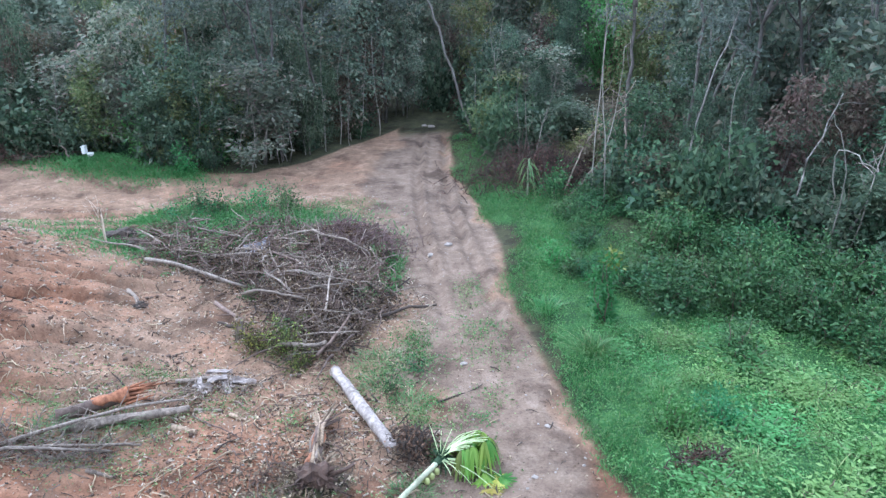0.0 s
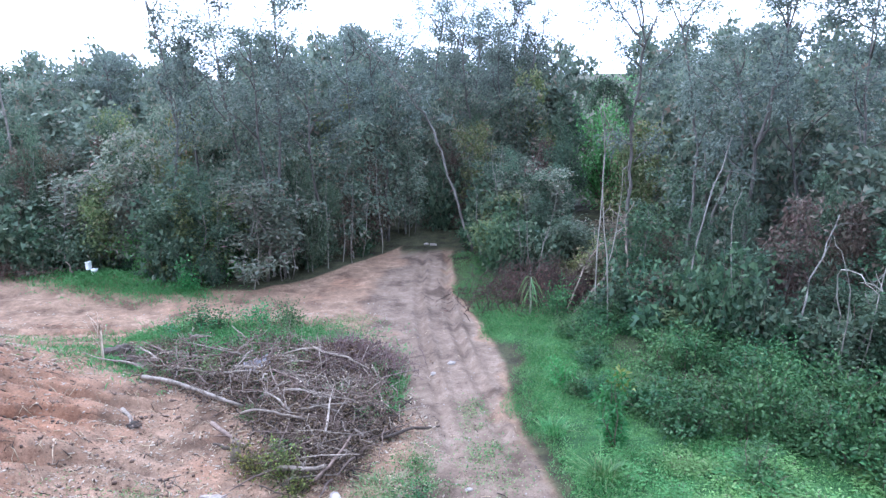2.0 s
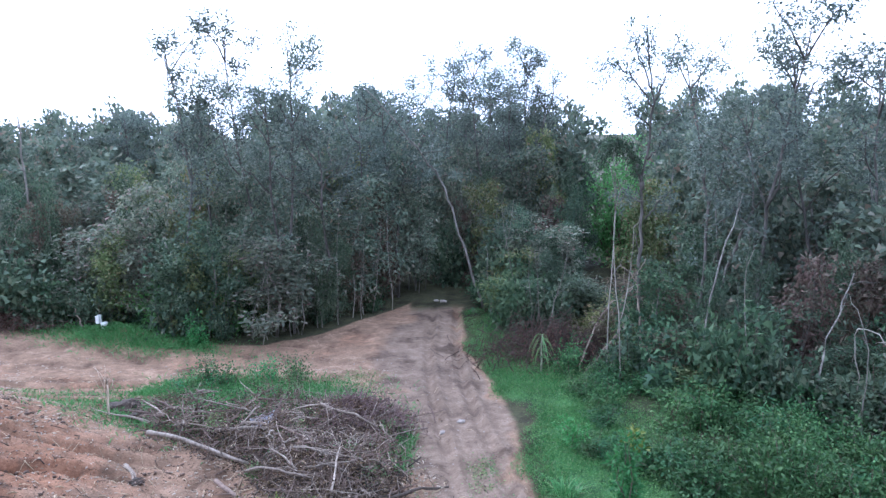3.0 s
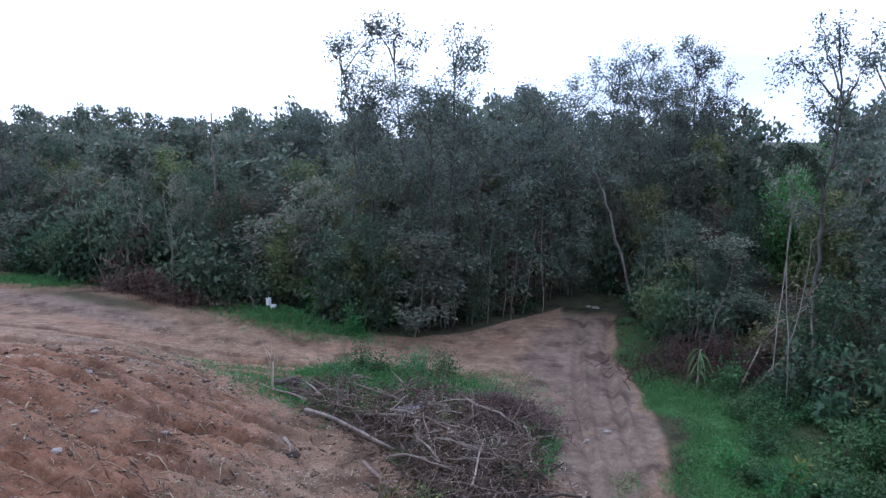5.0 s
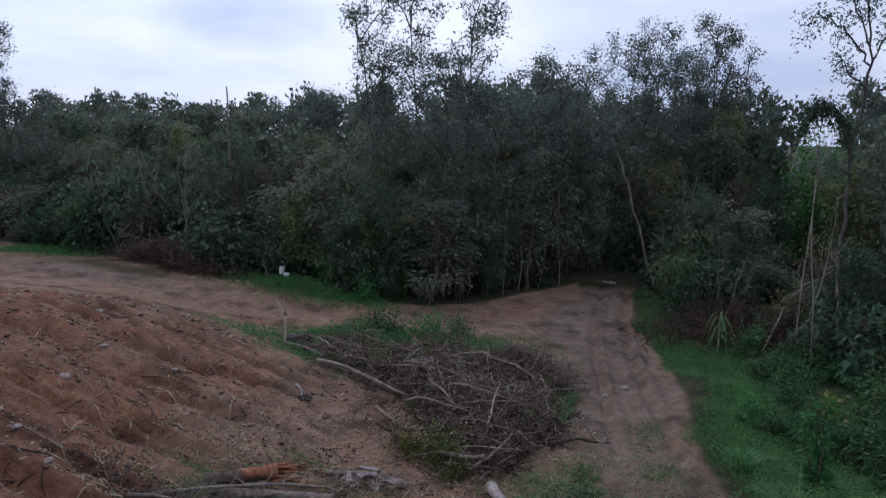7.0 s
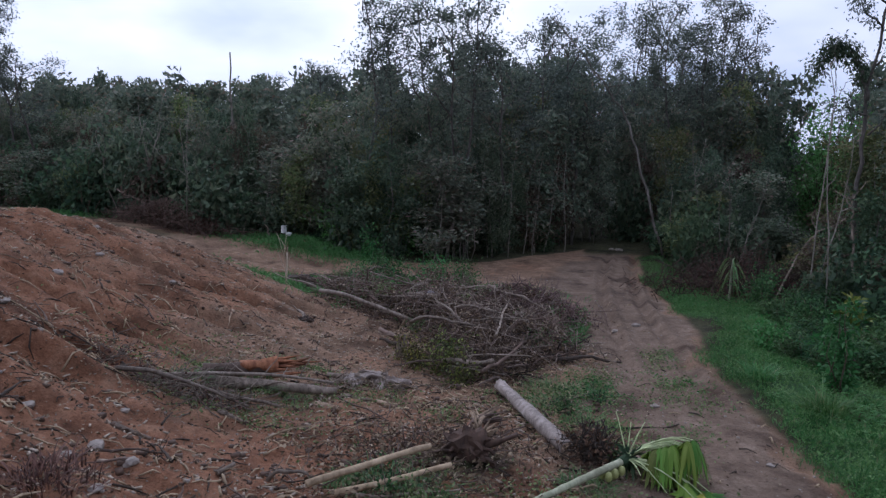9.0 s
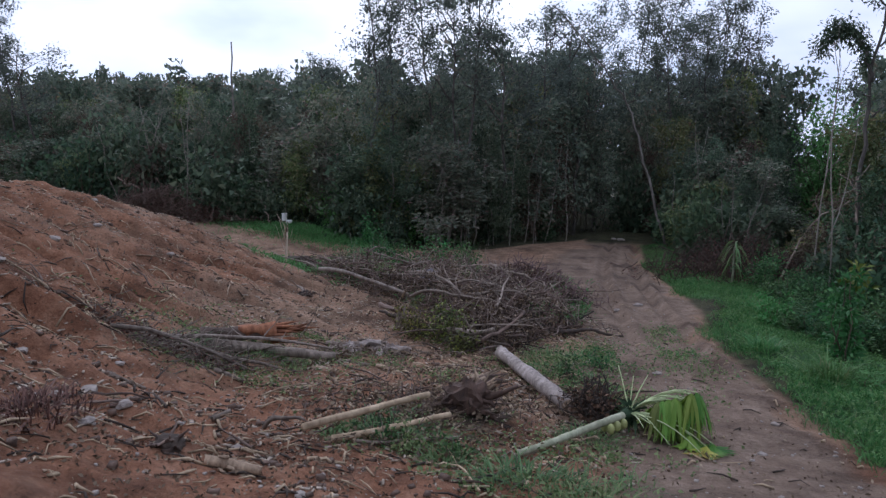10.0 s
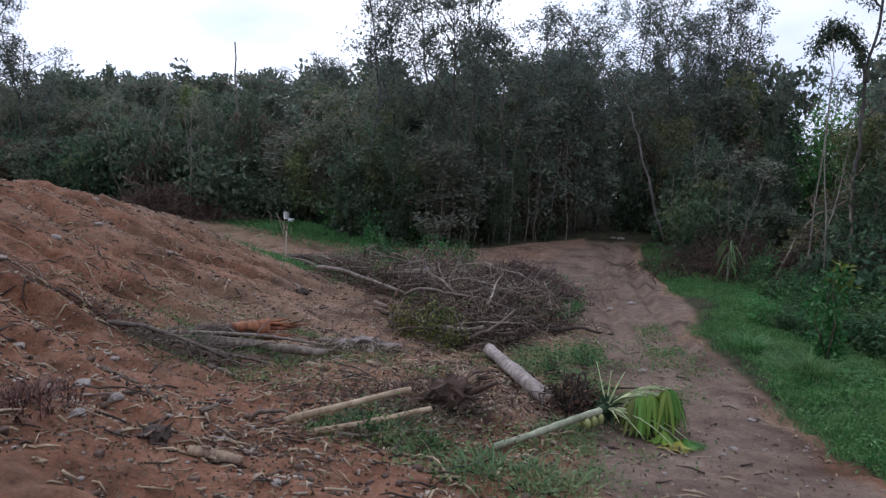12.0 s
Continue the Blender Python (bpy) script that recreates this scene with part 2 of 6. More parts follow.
GRASS = leaf_material("grass_blades", [(0.0, (0.060, 0.16, 0.048)), (0.5, (0.115, 0.28, 0.085)), (0.85, (0.19, 0.36, 0.13)), (1.0, (0.30, 0.32, 0.16))], 0.35)
DEAD_LEAF = leaf_material("dead_leaves", [(0.0, (0.045, 0.026, 0.018)), (0.5, (0.10, 0.055, 0.036)), (1.0, (0.18, 0.11, 0.075))], 0.1, 0.8)
LEAF_BROWN = leaf_material("dry_vine_leaves", [(0.0, (0.070, 0.055, 0.042)), (0.5, (0.13, 0.092, 0.070)), (0.8, (0.13, 0.125, 0.085)), (1.0, (0.21, 0.16, 0.12))], 0.25, 0.8)
BARK_TREE = bark_material("tree_bark", (0.08, 0.072, 0.064), (0.27, 0.245, 0.22), 7.0)
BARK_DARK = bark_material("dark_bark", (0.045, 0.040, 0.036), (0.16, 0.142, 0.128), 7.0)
BARK_PALE = bark_material("pale_bark", (0.16, 0.14, 0.12), (0.36, 0.33, 0.29), 7.0)
BARK_LOG = bark_material("log_bark", (0.13, 0.105, 0.092), (0.37, 0.32, 0.295), 9.0, 0.05, 0.6)
WOOD_GREY = bark_material("weathered_wood", (0.085, 0.064, 0.050), (0.33, 0.265, 0.215), 10.0, 0.04)
WOOD_TWIG = bark_material("twig_bark", (0.062, 0.040, 0.032), (0.21, 0.145, 0.115), 5.0)
WOOD_PURPLE = bark_material("purple_brown_twigs", (0.085, 0.050, 0.048), (0.27, 0.175, 0.165), 5.0)
WOOD_RED = bark_material("red_heartwood", (0.15, 0.052, 0.026), (0.42, 0.18, 0.09), 9.0, 0.03)
WOOD_SPLIT = bark_material("split_wood", (0.13, 0.082, 0.052), (0.50, 0.375, 0.26), 12.0, 0.03)
CLOD = bark_material("damp_clods", (0.06, 0.036, 0.025), (0.19, 0.115, 0.08), 9.0)
WOOD_CHIP = bark_material("wood_chips", (0.32, 0.245, 0.18), (0.74, 0.63, 0.51), 9.0)
WOOD_PALE = bark_material("bleached_wood", (0.125, 0.095, 0.076), (0.38, 0.315, 0.262), 9.0)
WOOD_POLE = bark_material("peeled_pole", (0.28, 0.20, 0.125), (0.60, 0.47, 0.32), 7.0)
# rotten wood; also stands for shade inside the brush heap and weed hollow
WOOD_DARK = bark_material("rotten_and_shade_wood", (0.025, 0.018, 0.014), (0.085, 0.06, 0.045), 8.0, 0.04)
WOOD_ROOT = bark_material("red_brown_roots", (0.030, 0.018, 0.014), (0.12, 0.072, 0.052), 8.0, 0.04)
STALK = bark_material("papaya_stem", (0.20, 0.22, 0.14), (0.42, 0.43, 0.31), 7.0)
STALK_GREEN = plain_material("papaya_stalk", (0.46, 0.54, 0.28), 0.5)
STONE = plain_material("stone", (0.29, 0.25, 0.22), 0.85, 0.35, 12.0)
CERAMIC = plain_material("white_ceramic", (0.78, 0.78, 0.77), 0.25, 0.04)
SHEETING = plain_material("grey_sheeting", (0.33, 0.32, 0.36), 0.4, 0.2, 8.0)
FRUIT = plain_material("papaya_fruit", (0.30, 0.32, 0.12), 0.45)


# ---------------------------------------------------------------- lie of the land
def ease(t):
    t = np.clip(t, 0, 1)
    return t * t * (3 - 2 * t)


def lattice(ix, iy, seed):
    v = np.sin(ix * 127.1 + iy * 311.7 + seed * 74.7) * 43758.5453
    return v - np.floor(v)


def value_noise(x, y, seed=0):
    ix, iy = np.floor(x), np.floor(y)
    u, v = ease(x - ix), ease(y - iy)
    a, b = lattice(ix, iy, seed), lattice(ix + 1, iy, seed)
    c, d = lattice(ix, iy + 1, seed), lattice(ix + 1, iy + 1, seed)
    return (a * (1 - u) + b * u) * (1 - v) + (c * (1 - u) + d * u) * v - 0.5


def fbm(x, y, size, octaves=4, seed=0):
    total, amp, freq = 0.0, 1.0, 1.0 / size
    for k in range(octaves):
        total, amp, freq = total + amp * value_noise(x * freq + 3.7 * k, y * freq - 1.9 * k, seed + k), amp * 0.5, freq * 2.03
    return total


def blob(x, y, cx, cy, sx, sy, turn=0.0):
    c, s = math.cos(radians(turn)), math.sin(radians(turn))
    u, v = (x - cx) * c + (y - cy) * s, -(x - cx) * s + (y - cy) * c
    return np.exp(-0.5 * ((u / sx) ** 2 + (v / sy) ** 2))


ROAD_Y = [0, 6, 10.5, 13, 15.6, 19.6, 25.6, 30, 36, 43, 47, 56, 64]
ROAD_R = [6.0, 4.2, 3.2, 2.8, 2.35, 1.75, 1.6, 1.0, -0.3, -0.7, -0.6, -1.2, -1.8]
ROAD_L = [-1.0, -1.0, -1.1, -1.3, -1.5, -1.7, -3.6, -4.4, -5.0, -4.0, -3.0, -3.6, -4.4]
EDGE_X = [-90, -47, -40, -33.4, -27, -23.5, -20, -16, -11.5, -9, -6.5, -4, -3]
EDGE_Y = [46, 41, 39.8, 38.2, 37.2, 37.2, 38.2, 36.8, 36.4, 38.6, 42.6, 47, 52]
SIDE_Y = [-40, 5, 12, 18, 23, 26.5, 28.5, 31, 34, 38, 44, 50, 60]
SIDE_X = [24, 21, 19, 17, 14.5, 10.5, 8.0, 6.0, 4.0, 2.2, 1.2, 0.8, 0.6]


def wood_depth(x, y):
    """How deep a place lies inside the wood: metres from its edge, below nought outside."""
    left = np.where(x < -2.2, y - np.interp(x, EDGE_X, EDGE_Y), -9)
    right = x - np.interp(y, SIDE_Y, SIDE_X)
    return np.maximum(np.maximum(left, right), np.minimum(y - 49.5, 20))


def relief(x, y):
    """The broad shape: a slope that falls from the camera towards the wood, and the graded mound."""
    ys = 2.0 + np.log1p(np.exp(np.clip((y - 2.0) / 1.5, -30, 30))) * 1.5
    base = -0.3 + 3.75 * np.exp(-ys / 9.6)
    foot = np.where(y < 11, -6.84 + 0.5 * (11 - y), np.where(y < 22, -6.84 - 0.04 * (y - 11), -7.28 - 0.89 * np.minimum(y - 22, 8.8)))
    wide = 13.2 - 1.26 * ease((y - 13) / 6) + 8.9 * ease((y - 19) / 12)
    mound = (4.24 - 2.97 * ease((y - 10) / 22)) * ease((foot - x) / wide) * (1 - ease((y - 44) / 25))
    out = np.maximum(x - 4, 0)
    return base + mound - 0.04 * out * np.exp(-out / 25)


def height(x, y):
    """The ground with its ruts, blade marks, clods and the earth under the brush pile."""
    x, y = np.asarray(x, float), np.asarray(y, float)
    z = relief(x, y)
    calm = 1 - 0.7 * ease((y - 17) / 9)
    near = ease((70 - np.abs(y - 25)) / 40) * ease((60 - np.abs(x + 12)) / 30)
    z = z + near * (0.15 * fbm(x, y, 4.0, 3, 3) + 0.10 * calm * fbm(x, y, 0.9, 3, 9))
    wood = ease(wood_depth(x, y) / 2 + 0.5)
    open_land = (1 - wood) * near
    road = ease((np.interp(y, ROAD_Y, ROAD_R) - x) / 0.8) * ease((x - np.interp(y, ROAD_Y, ROAD_L)) / 0.8)
    z = z + open_land * (1 - 0.9 * road) * calm * (0.13 * fbm(x, y, 0.42, 2, 21) + 0.10 * np.clip(fbm(x, y, 0.8, 2, 25) - 0.18, 0, 1))
    # blade marks of the grader, across the mound
    u = x * 0.20 + y * 0.98 + 1.2 * fbm(x, y, 7.0, 2, 5)
    groove = np.abs(value_noise(u * 1.1, x * 0.06, 33)) + 0.5 * np.abs(value_noise(u * 2.3, x * 0.1, 35))
    on_mound = ease((-6 - x) / 4) * open_land
    z = z - on_mound * 0.2 * calm * np.clip(0.22 - groove, 0, 1) / 0.22 + on_mound * (0.14 * calm + 0.05) * (fbm(x, y, 2.2, 3, 44) - 0.8 * np.clip(0.12 - np.abs(fbm(x * 0.8 + y * 0.3, y, 2.6, 2, 47)), 0, 1) / 0.12 * 0.5)
    # long furrows down the graded face, each with the spoil thrown up beside it
    for k, y0 in enumerate((6.2, 8.3, 9.6, 11.8, 13.0, 15.1, 17.4, 18.6, 21.3, 24.4, 27.0, 30.5)):
        d = y - (y0 + 0.28 * (x + 13) + 1.6 * fbm(x, y * 0.3, 5.0, 2, 140 + k))
        along = ease(0.6 + 1.8 * fbm(x, y * 0 + k * 7.0, 7.0, 2, 160)) * ease((-7.2 - 0.1 * y0 - x) / 2.5) * ease((x + 34) / 6) * open_land
        z = z + along * (-(0.26 + 0.08 * (k % 3)) * np.exp(-(d / 0.17) ** 2) + 0.14 * np.exp(-((d - 0.42) / 0.18) ** 2))
    # gouges of the blade's corner
    for cx, cy, sx, sy, turn, deep in ((-10.5, 8.3, 1.3, 0.28, 8, 0.30), (-9.0, 6.9, 0.9, 0.22, -6, 0.24), (-13.0, 12.2, 1.7, 0.32, 14, 0.32), (-12.2, 15.3, 1.4, 0.28, 20, 0.26),
                                       (-15.5, 19.2, 1.8, 0.35, 10, 0.32), (-8.1, 9.5, 0.8, 0.22, 12, 0.2), (-11.6, 10.3, 0.9, 0.25, -10, 0.24), (-16.5, 14.4, 1.5, 0.3, 5, 0.3), (-6.6, 6.2, 0.7, 0.2, 10, 0.18)):
        z = z - deep * blob(x, y, cx, cy, sx, sy, turn) * (0.7 + fbm(x, y, 0.7, 2, 53)) + 0.5 * deep * blob(x, y, cx + 0.1, cy + 1.9 * sy, sx, sy * 0.8, turn)
    # wheel ruts on the track
    for ys, xs in (([14, 18.7, 22.1, 24.4, 29.2, 36.3, 46], [1.9, 1.3, 0.84, 0.44, -0.29, -0.91, -1.0]),
                   ([14, 18, 21.6, 25.1, 30, 36.4, 46], [0.1, -0.3, -0.83, -1.29, -1.92, -2.42, -2.5])):
        off = x - np.interp(y, ys, xs) - 0.12 * fbm(x * 0, y, 2.5, 2, 8)
        d = np.abs(off)
        depth = ease((y - 14) / 7) * ease((46 - y) / 4) * (0.75 + 0.5 * fbm(x * 0, y, 3.0, 2, 12))
        z = z + depth * (-0.2 * np.exp(-(d / 0.17) ** 2) + 0.07 * np.exp(-((d - 0.36) / 0.13) ** 2) + 0.13 * np.exp(-((off - 0.38) / 0.12) ** 2))
    # earth pushed up under the brush, and the bank along the track's edge
    z = z + 0.3 * blob(x, y, -9.0, 22.6, 3.6, 2.3, -20) + 0.35 * blob(x, y, -6.6, 24.6, 2.6, 1.5) + 0.35 * blob(x, y, -5.0, 19.0, 1.7, 3.0, 20) + 0.3 * blob(x, y, -11.5, 27.0, 3.5, 2.5)
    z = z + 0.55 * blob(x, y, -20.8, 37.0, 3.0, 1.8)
    z = z + 0.12 * blob(x, y, -0.9, 11.2, 0.7, 0.5) + 0.15 * blob(x, y, -2.9, 10.0, 0.7, 0.6)
    z = z + open_land * 0.15 * ease((x - np.interp(y, ROAD_Y, ROAD_R)) / 1.2)
    return z


def ground_at(x, y):
    """The height of the ground sheet itself, between its corners."""
    x, y = np.asarray(x, float), np.asarray(y, float)
    i = np.clip(np.searchsorted(GX, x) - 1, 0, nx - 2)
    j = np.clip(np.searchsorted(GY, y) - 1, 0, ny - 2)
    u, v = (x - GX[i]) / (GX[i + 1] - GX[i]), (y - GY[j]) / (GY[j + 1] - GY[j])
    return (gz[j, i] * (1 - u) + gz[j, i + 1] * u) * (1 - v) + (gz[j + 1, i] * (1 - u) + gz[j + 1, i + 1] * u) * v


def hz(x, y, up=0.0):
    return float(ground_at(x, y)) + up


def at_ground(x, y, up=0.0):
    return Vector((x, y, hz(x, y, up)))


# ---------------------------------------------------------------- mesh tools
def mesh_from(name, verts, faces, smooth=False):
    """A mesh from an array of corners and an array of faces with 3 or 4 corners each."""
    verts, faces = np.asarray(verts, np.float32), np.asarray(faces, np.int32)
    me = bpy.data.meshes.new(name)
    me.vertices.add(len(verts))
    me.vertices.foreach_set("co", verts.ravel())
    me.loops.add(faces.size)
    me.loops.foreach_set("vertex_index", faces.ravel())
    me.polygons.add(len(faces))
    me.polygons.foreach_set("loop_start", np.arange(0, faces.size, faces.shape[1], dtype=np.int32))
    if smooth:
        me.polygons.foreach_set("use_smooth", np.ones(len(faces), bool))
    me.update(calc_edges=True)
    me.validate()
    return me


def thing(name, label, category, group="", kind="", place=(0, 0, 0)):
    ob = new(name)
    ob.location = place
    ob.empty_display_size = 0.2
    return tagged(ob, label, category, group, kind)


def part(name, geo, material, parent=None, label="", smooth=False):
    """One mesh object from (corners, faces), under its thing."""
    me = mesh_from(name, *geo, smooth=smooth)
    me.materials.append(material)
    ob = new(name, me)
    if parent:
        ob.parent = parent
    if label:
        ob["label"] = label
    return ob


def join(*geos):
    verts, faces, base = [], [], 0
    for v, q in geos:
        verts.append(np.asarray(v, float))
        faces.append(np.asarray(q, int) + base)
        base += len(v)
    return np.concatenate(verts), np.concatenate(faces)


def unit(v):
    return v / np.maximum(np.linalg.norm(v, axis=-1, keepdims=True), 1e-9)


def tube(pts, radii, sides=6, rng=None, rough=0.0):
    """A closed round stem along pts, with quads only; rough makes it lumpy."""
    pts, radii = np.asarray(pts, float), np.asarray(radii, float)
    t = unit(np.gradient(pts, axis=0))
    ref = np.where(np.abs(t[:, 2:3]) < 0.9, np.array([[0, 0, 1.0]]), np.array([[1.0, 0, 0]]))
    a = unit(np.cross(t, ref))
    b = np.cross(t, a)
    ang = np.linspace(0, 2 * np.pi, sides, endpoint=False)
    r = radii[:, None] * np.ones(sides)
    if rough and rng is not None:
        r = r * (1 + rough * rng.uniform(-1, 1, r.shape))
    ring = pts[:, None] + r[..., None] * (np.cos(ang)[None, :, None] * a[:, None] + np.sin(ang)[None, :, None] * b[:, None])
    verts = ring.reshape(-1, 3)
    k, s = len(pts), np.arange(sides)
    faces = [np.stack([i * sides + s, i * sides + (s + 1) % sides, (i + 1) * sides + (s + 1) % sides, (i + 1) * sides + s], 1) for i in range(k - 1)]
    for row, order in ((0, -1), (k - 1, 1)):
        c = row * sides
        for j in range(1, sides - 1, 2):
            q = [c, c + j, c + j + 1, c + (j + 2 if j + 2 < sides else j + 1)]
            if q[3] == q[2]:
                q[3] = c
                q = [c, c + j, c + j + 1, c + j + 1]
                continue
            faces.append(np.array([q[::order]]))
    return verts, np.concatenate(faces)


def bent(p, q, n=6, wob=0.06, rng=None, sag=0.0):
    """A slightly crooked line from p to q."""
    p, q = np.asarray(p, float), np.asarray(q, float)
    t = np.linspace(0, 1, n)[:, None]
    pts = p + (q - p) * t
    size = np.linalg.norm(q - p)
    for k, amp in ((1, 0.55), (2, 0.35), (3, 0.15)):
        pts += rng.normal(0, wob * size * amp, 3) * np.sin(np.pi * k * t)
    pts[1:-1] += rng.normal(0, wob * size * 0.10, (n - 2, 3))
    pts[:, 2] += sag * np.sin(np.pi * t[:, 0])
    return pts


def leaf_geo(p, d, length, width, rng, droop=0.15):
    """Pointed leaves: each one folded quad from its foot p along d."""
    n = len(p)
    d = unit(d)
    side = unit(np.cross(d, rng.normal(0, 1, (n, 3))))
    nrm = np.cross(side, d)
    L, W = np.broadcast_to(length, n)[:, None], np.broadcast_to(width, n)[:, None]
    mid = p + d * L * 0.45
    tip = p + d * L - np.array([0, 0, 1.0]) * L * droop
    v = np.stack([p, mid + side * W * 0.5 + nrm * W * 0.18, tip, mid - side * W * 0.5 + nrm * W * 0.18], 1).reshape(-1, 3)
    f = np.arange(4 * n).reshape(n, 4)
    return v, f


def small_leaves(p, d, length, width, rng):
    """Small leaves for crowns: one slim triangle each."""
    d = unit(d)
    side = unit(np.cross(d, rng.normal(0, 1, (len(p), 3))))
    L, W = length[:, None], width[:, None]
    v = np.stack([p, p + d * L * 0.62 + side * W * 0.62, p + d * L - side * W * 0.28], 1).reshape(-1, 3)
    return v, np.arange(3 * len(p)).reshape(-1, 3)


def sprays(centres, per, spread, length, width, rng, hang=0.0):
    """Clumps of small leaves, dense in the middle and ragged below."""
    n = len(centres) * per
    size = np.repeat(rng.uniform(0.55, 1.35, len(centres)), per)[:, None]
    off = rng.normal(0, 0.52, (n, 3)) * spread * size * (1, 1, 0.8 + 0.5 * hang)
    d = unit(rng.normal(0, 0.8, (n, 3)) + off / spread * 0.5 - np.array([0, 0, 1.0]) * hang)
    return small_leaves(np.repeat(np.asarray(centres), per, axis=0) + off, d, rng.uniform(length * 0.6, length * 1.4, n), rng.uniform(width * 0.6, width * 1.3, n), rng)


def tufts(centres, per, spread, length, width, rng, lift=0.25, hang=0.0):
    """Sprays of leaves round the given places; hang turns the leaves downwards."""
    n = len(centres) * per
    d = unit(rng.normal(0, 1, (n, 3)) + np.array([0, 0, lift]))
    p = np.repeat(np.asarray(centres), per, axis=0) + d * rng.uniform(0, spread, (n, 1)) * (1, 1, 1.0 + 0.8 * hang)
    d = unit(d - np.array([0, 0, hang]))
    return leaf_geo(p, d, rng.uniform(length * 0.6, length * 1.35, n), rng.uniform(width * 0.6, width * 1.3, n), rng)


# ---------------------------------------------------------------- ground
def axis(*runs):
    out = []
    for a, b, step in runs:
        out.extend(np.arange(a, b, step))
    return np.array(out + [runs[-1][1]])


GX = axis((-2500, -500, 400), (-500, -100, 50), (-100, -45, 3), (-45, -22, 0.4), (-22, 5, 0.125), (5, 12, 0.25), (12, 30, 0.7), (30, 100, 7), (100, 500, 50), (500, 2500, 400))
GY = axis((-2500, -500, 400), (-500, -60, 40), (-60, -4, 4), (-4, 3, 0.5), (3, 27, 0.125), (27, 50, 0.22), (50, 90, 1.5), (90, 300, 20), (300, 2500, 220))
gx, gy = np.meshgrid(GX, GY)
gz = height(gx, gy)
nx, ny = len(GX), len(GY)
gi = np.arange(nx * ny).reshape(ny, nx)
ground_mesh = mesh_from("ground", np.stack([gx.ravel(), gy.ravel(), gz.ravel()], 1),
                        np.stack([gi[:-1, :-1].ravel(), gi[:-1, 1:].ravel(), gi[1:, 1:].ravel(), gi[1:, :-1].ravel()], 1), True)
road_right, road_left = np.interp(gy, ROAD_Y, ROAD_R), np.interp(gy, ROAD_Y, ROAD_L)
zone_green_shade = np.maximum(ease((gx - road_right + 0.6) / 1.4), ease(wood_depth(gx, gy) / 2.0 + 0.7))
zone_green_shade = np.maximum(zone_green_shade, 0.8 * blob(gx, gy, -10, 27, 3.0, 1.6))
# shade of the trees, painted as dark humus over the track's far end
zone_green_shade = np.maximum(zone_green_shade, 0.75 * ease((gy - 41) / 6) * ease((3 - np.abs(gx + 1.8)) / 1.0))
# rotting soil under heap and stump, with the heap's inner shade put into colour
zone_green_shade = np.maximum(zone_green_shade, 1.0 * np.maximum(np.maximum(blob(gx, gy, -4.0, 19.8, 1.3, 3.0), blob(gx, gy, -7.6, 23.8, 3.4, 1.9, -12)), blob(gx, gy, -2.9, 9.9, 0.7, 0.6)))
zone_green_shade = np.maximum(zone_green_shade, 0.62 * blob(gx, gy, -32, 35.2, 6.5, 1.3, -6))
zone_green_shade = np.maximum(zone_green_shade, ease((np.hypot(gx + 10, gy - 25) - 70) / 20))
edge_wave = 1.3 * fbm(gx, gy, 2.2, 3, 111)
# green fades away from the track: dark earth, with shrub shade painted in
zone_verge = ease((gx - road_right + edge_wave) / 1.0) * (1 - ease((wood_depth(gx, gy) + 0.5) / 1.5)) * ease((40 - gy) / 4) * (1 - 0.8 * ease((gx - road_right - 3.0) / 2.5) * ease((gy - 17) / 4))
zone_road = ease((road_right - gx + 0.5 - edge_wave) / 1.6) * ease((gx - road_left + 1.6 + 1.6 * edge_wave) / 3.6)
zone_road = np.maximum(zone_road, blob(gx, gy, -32.5, 33.2, 6.5, 1.3, -8))
zone_red = np.clip(0.34 + 0.55 * ease((15 - gy) / 11) + 0.30 * ease((-8 - gx) / 6) * ease((27 - gy) / 16), 0, 1)
attr = ground_mesh.color_attributes.new("zone", "FLOAT_COLOR", "POINT")
attr.data.foreach_set("color", np.stack([zone_green_shade, zone_road, zone_red, zone_verge], -1).astype(np.float32).ravel())
ground_mesh.materials.append(EARTH)
tagged(new("ground", ground_mesh), "bulldozed bare red-brown earth with a rutted gravel track", "ground", kind="structure")


# ---------------------------------------------------------------- trees
def stem_line(rng, base, top, n, wob):
    pts = bent(base, top, n, wob, rng)
    return pts


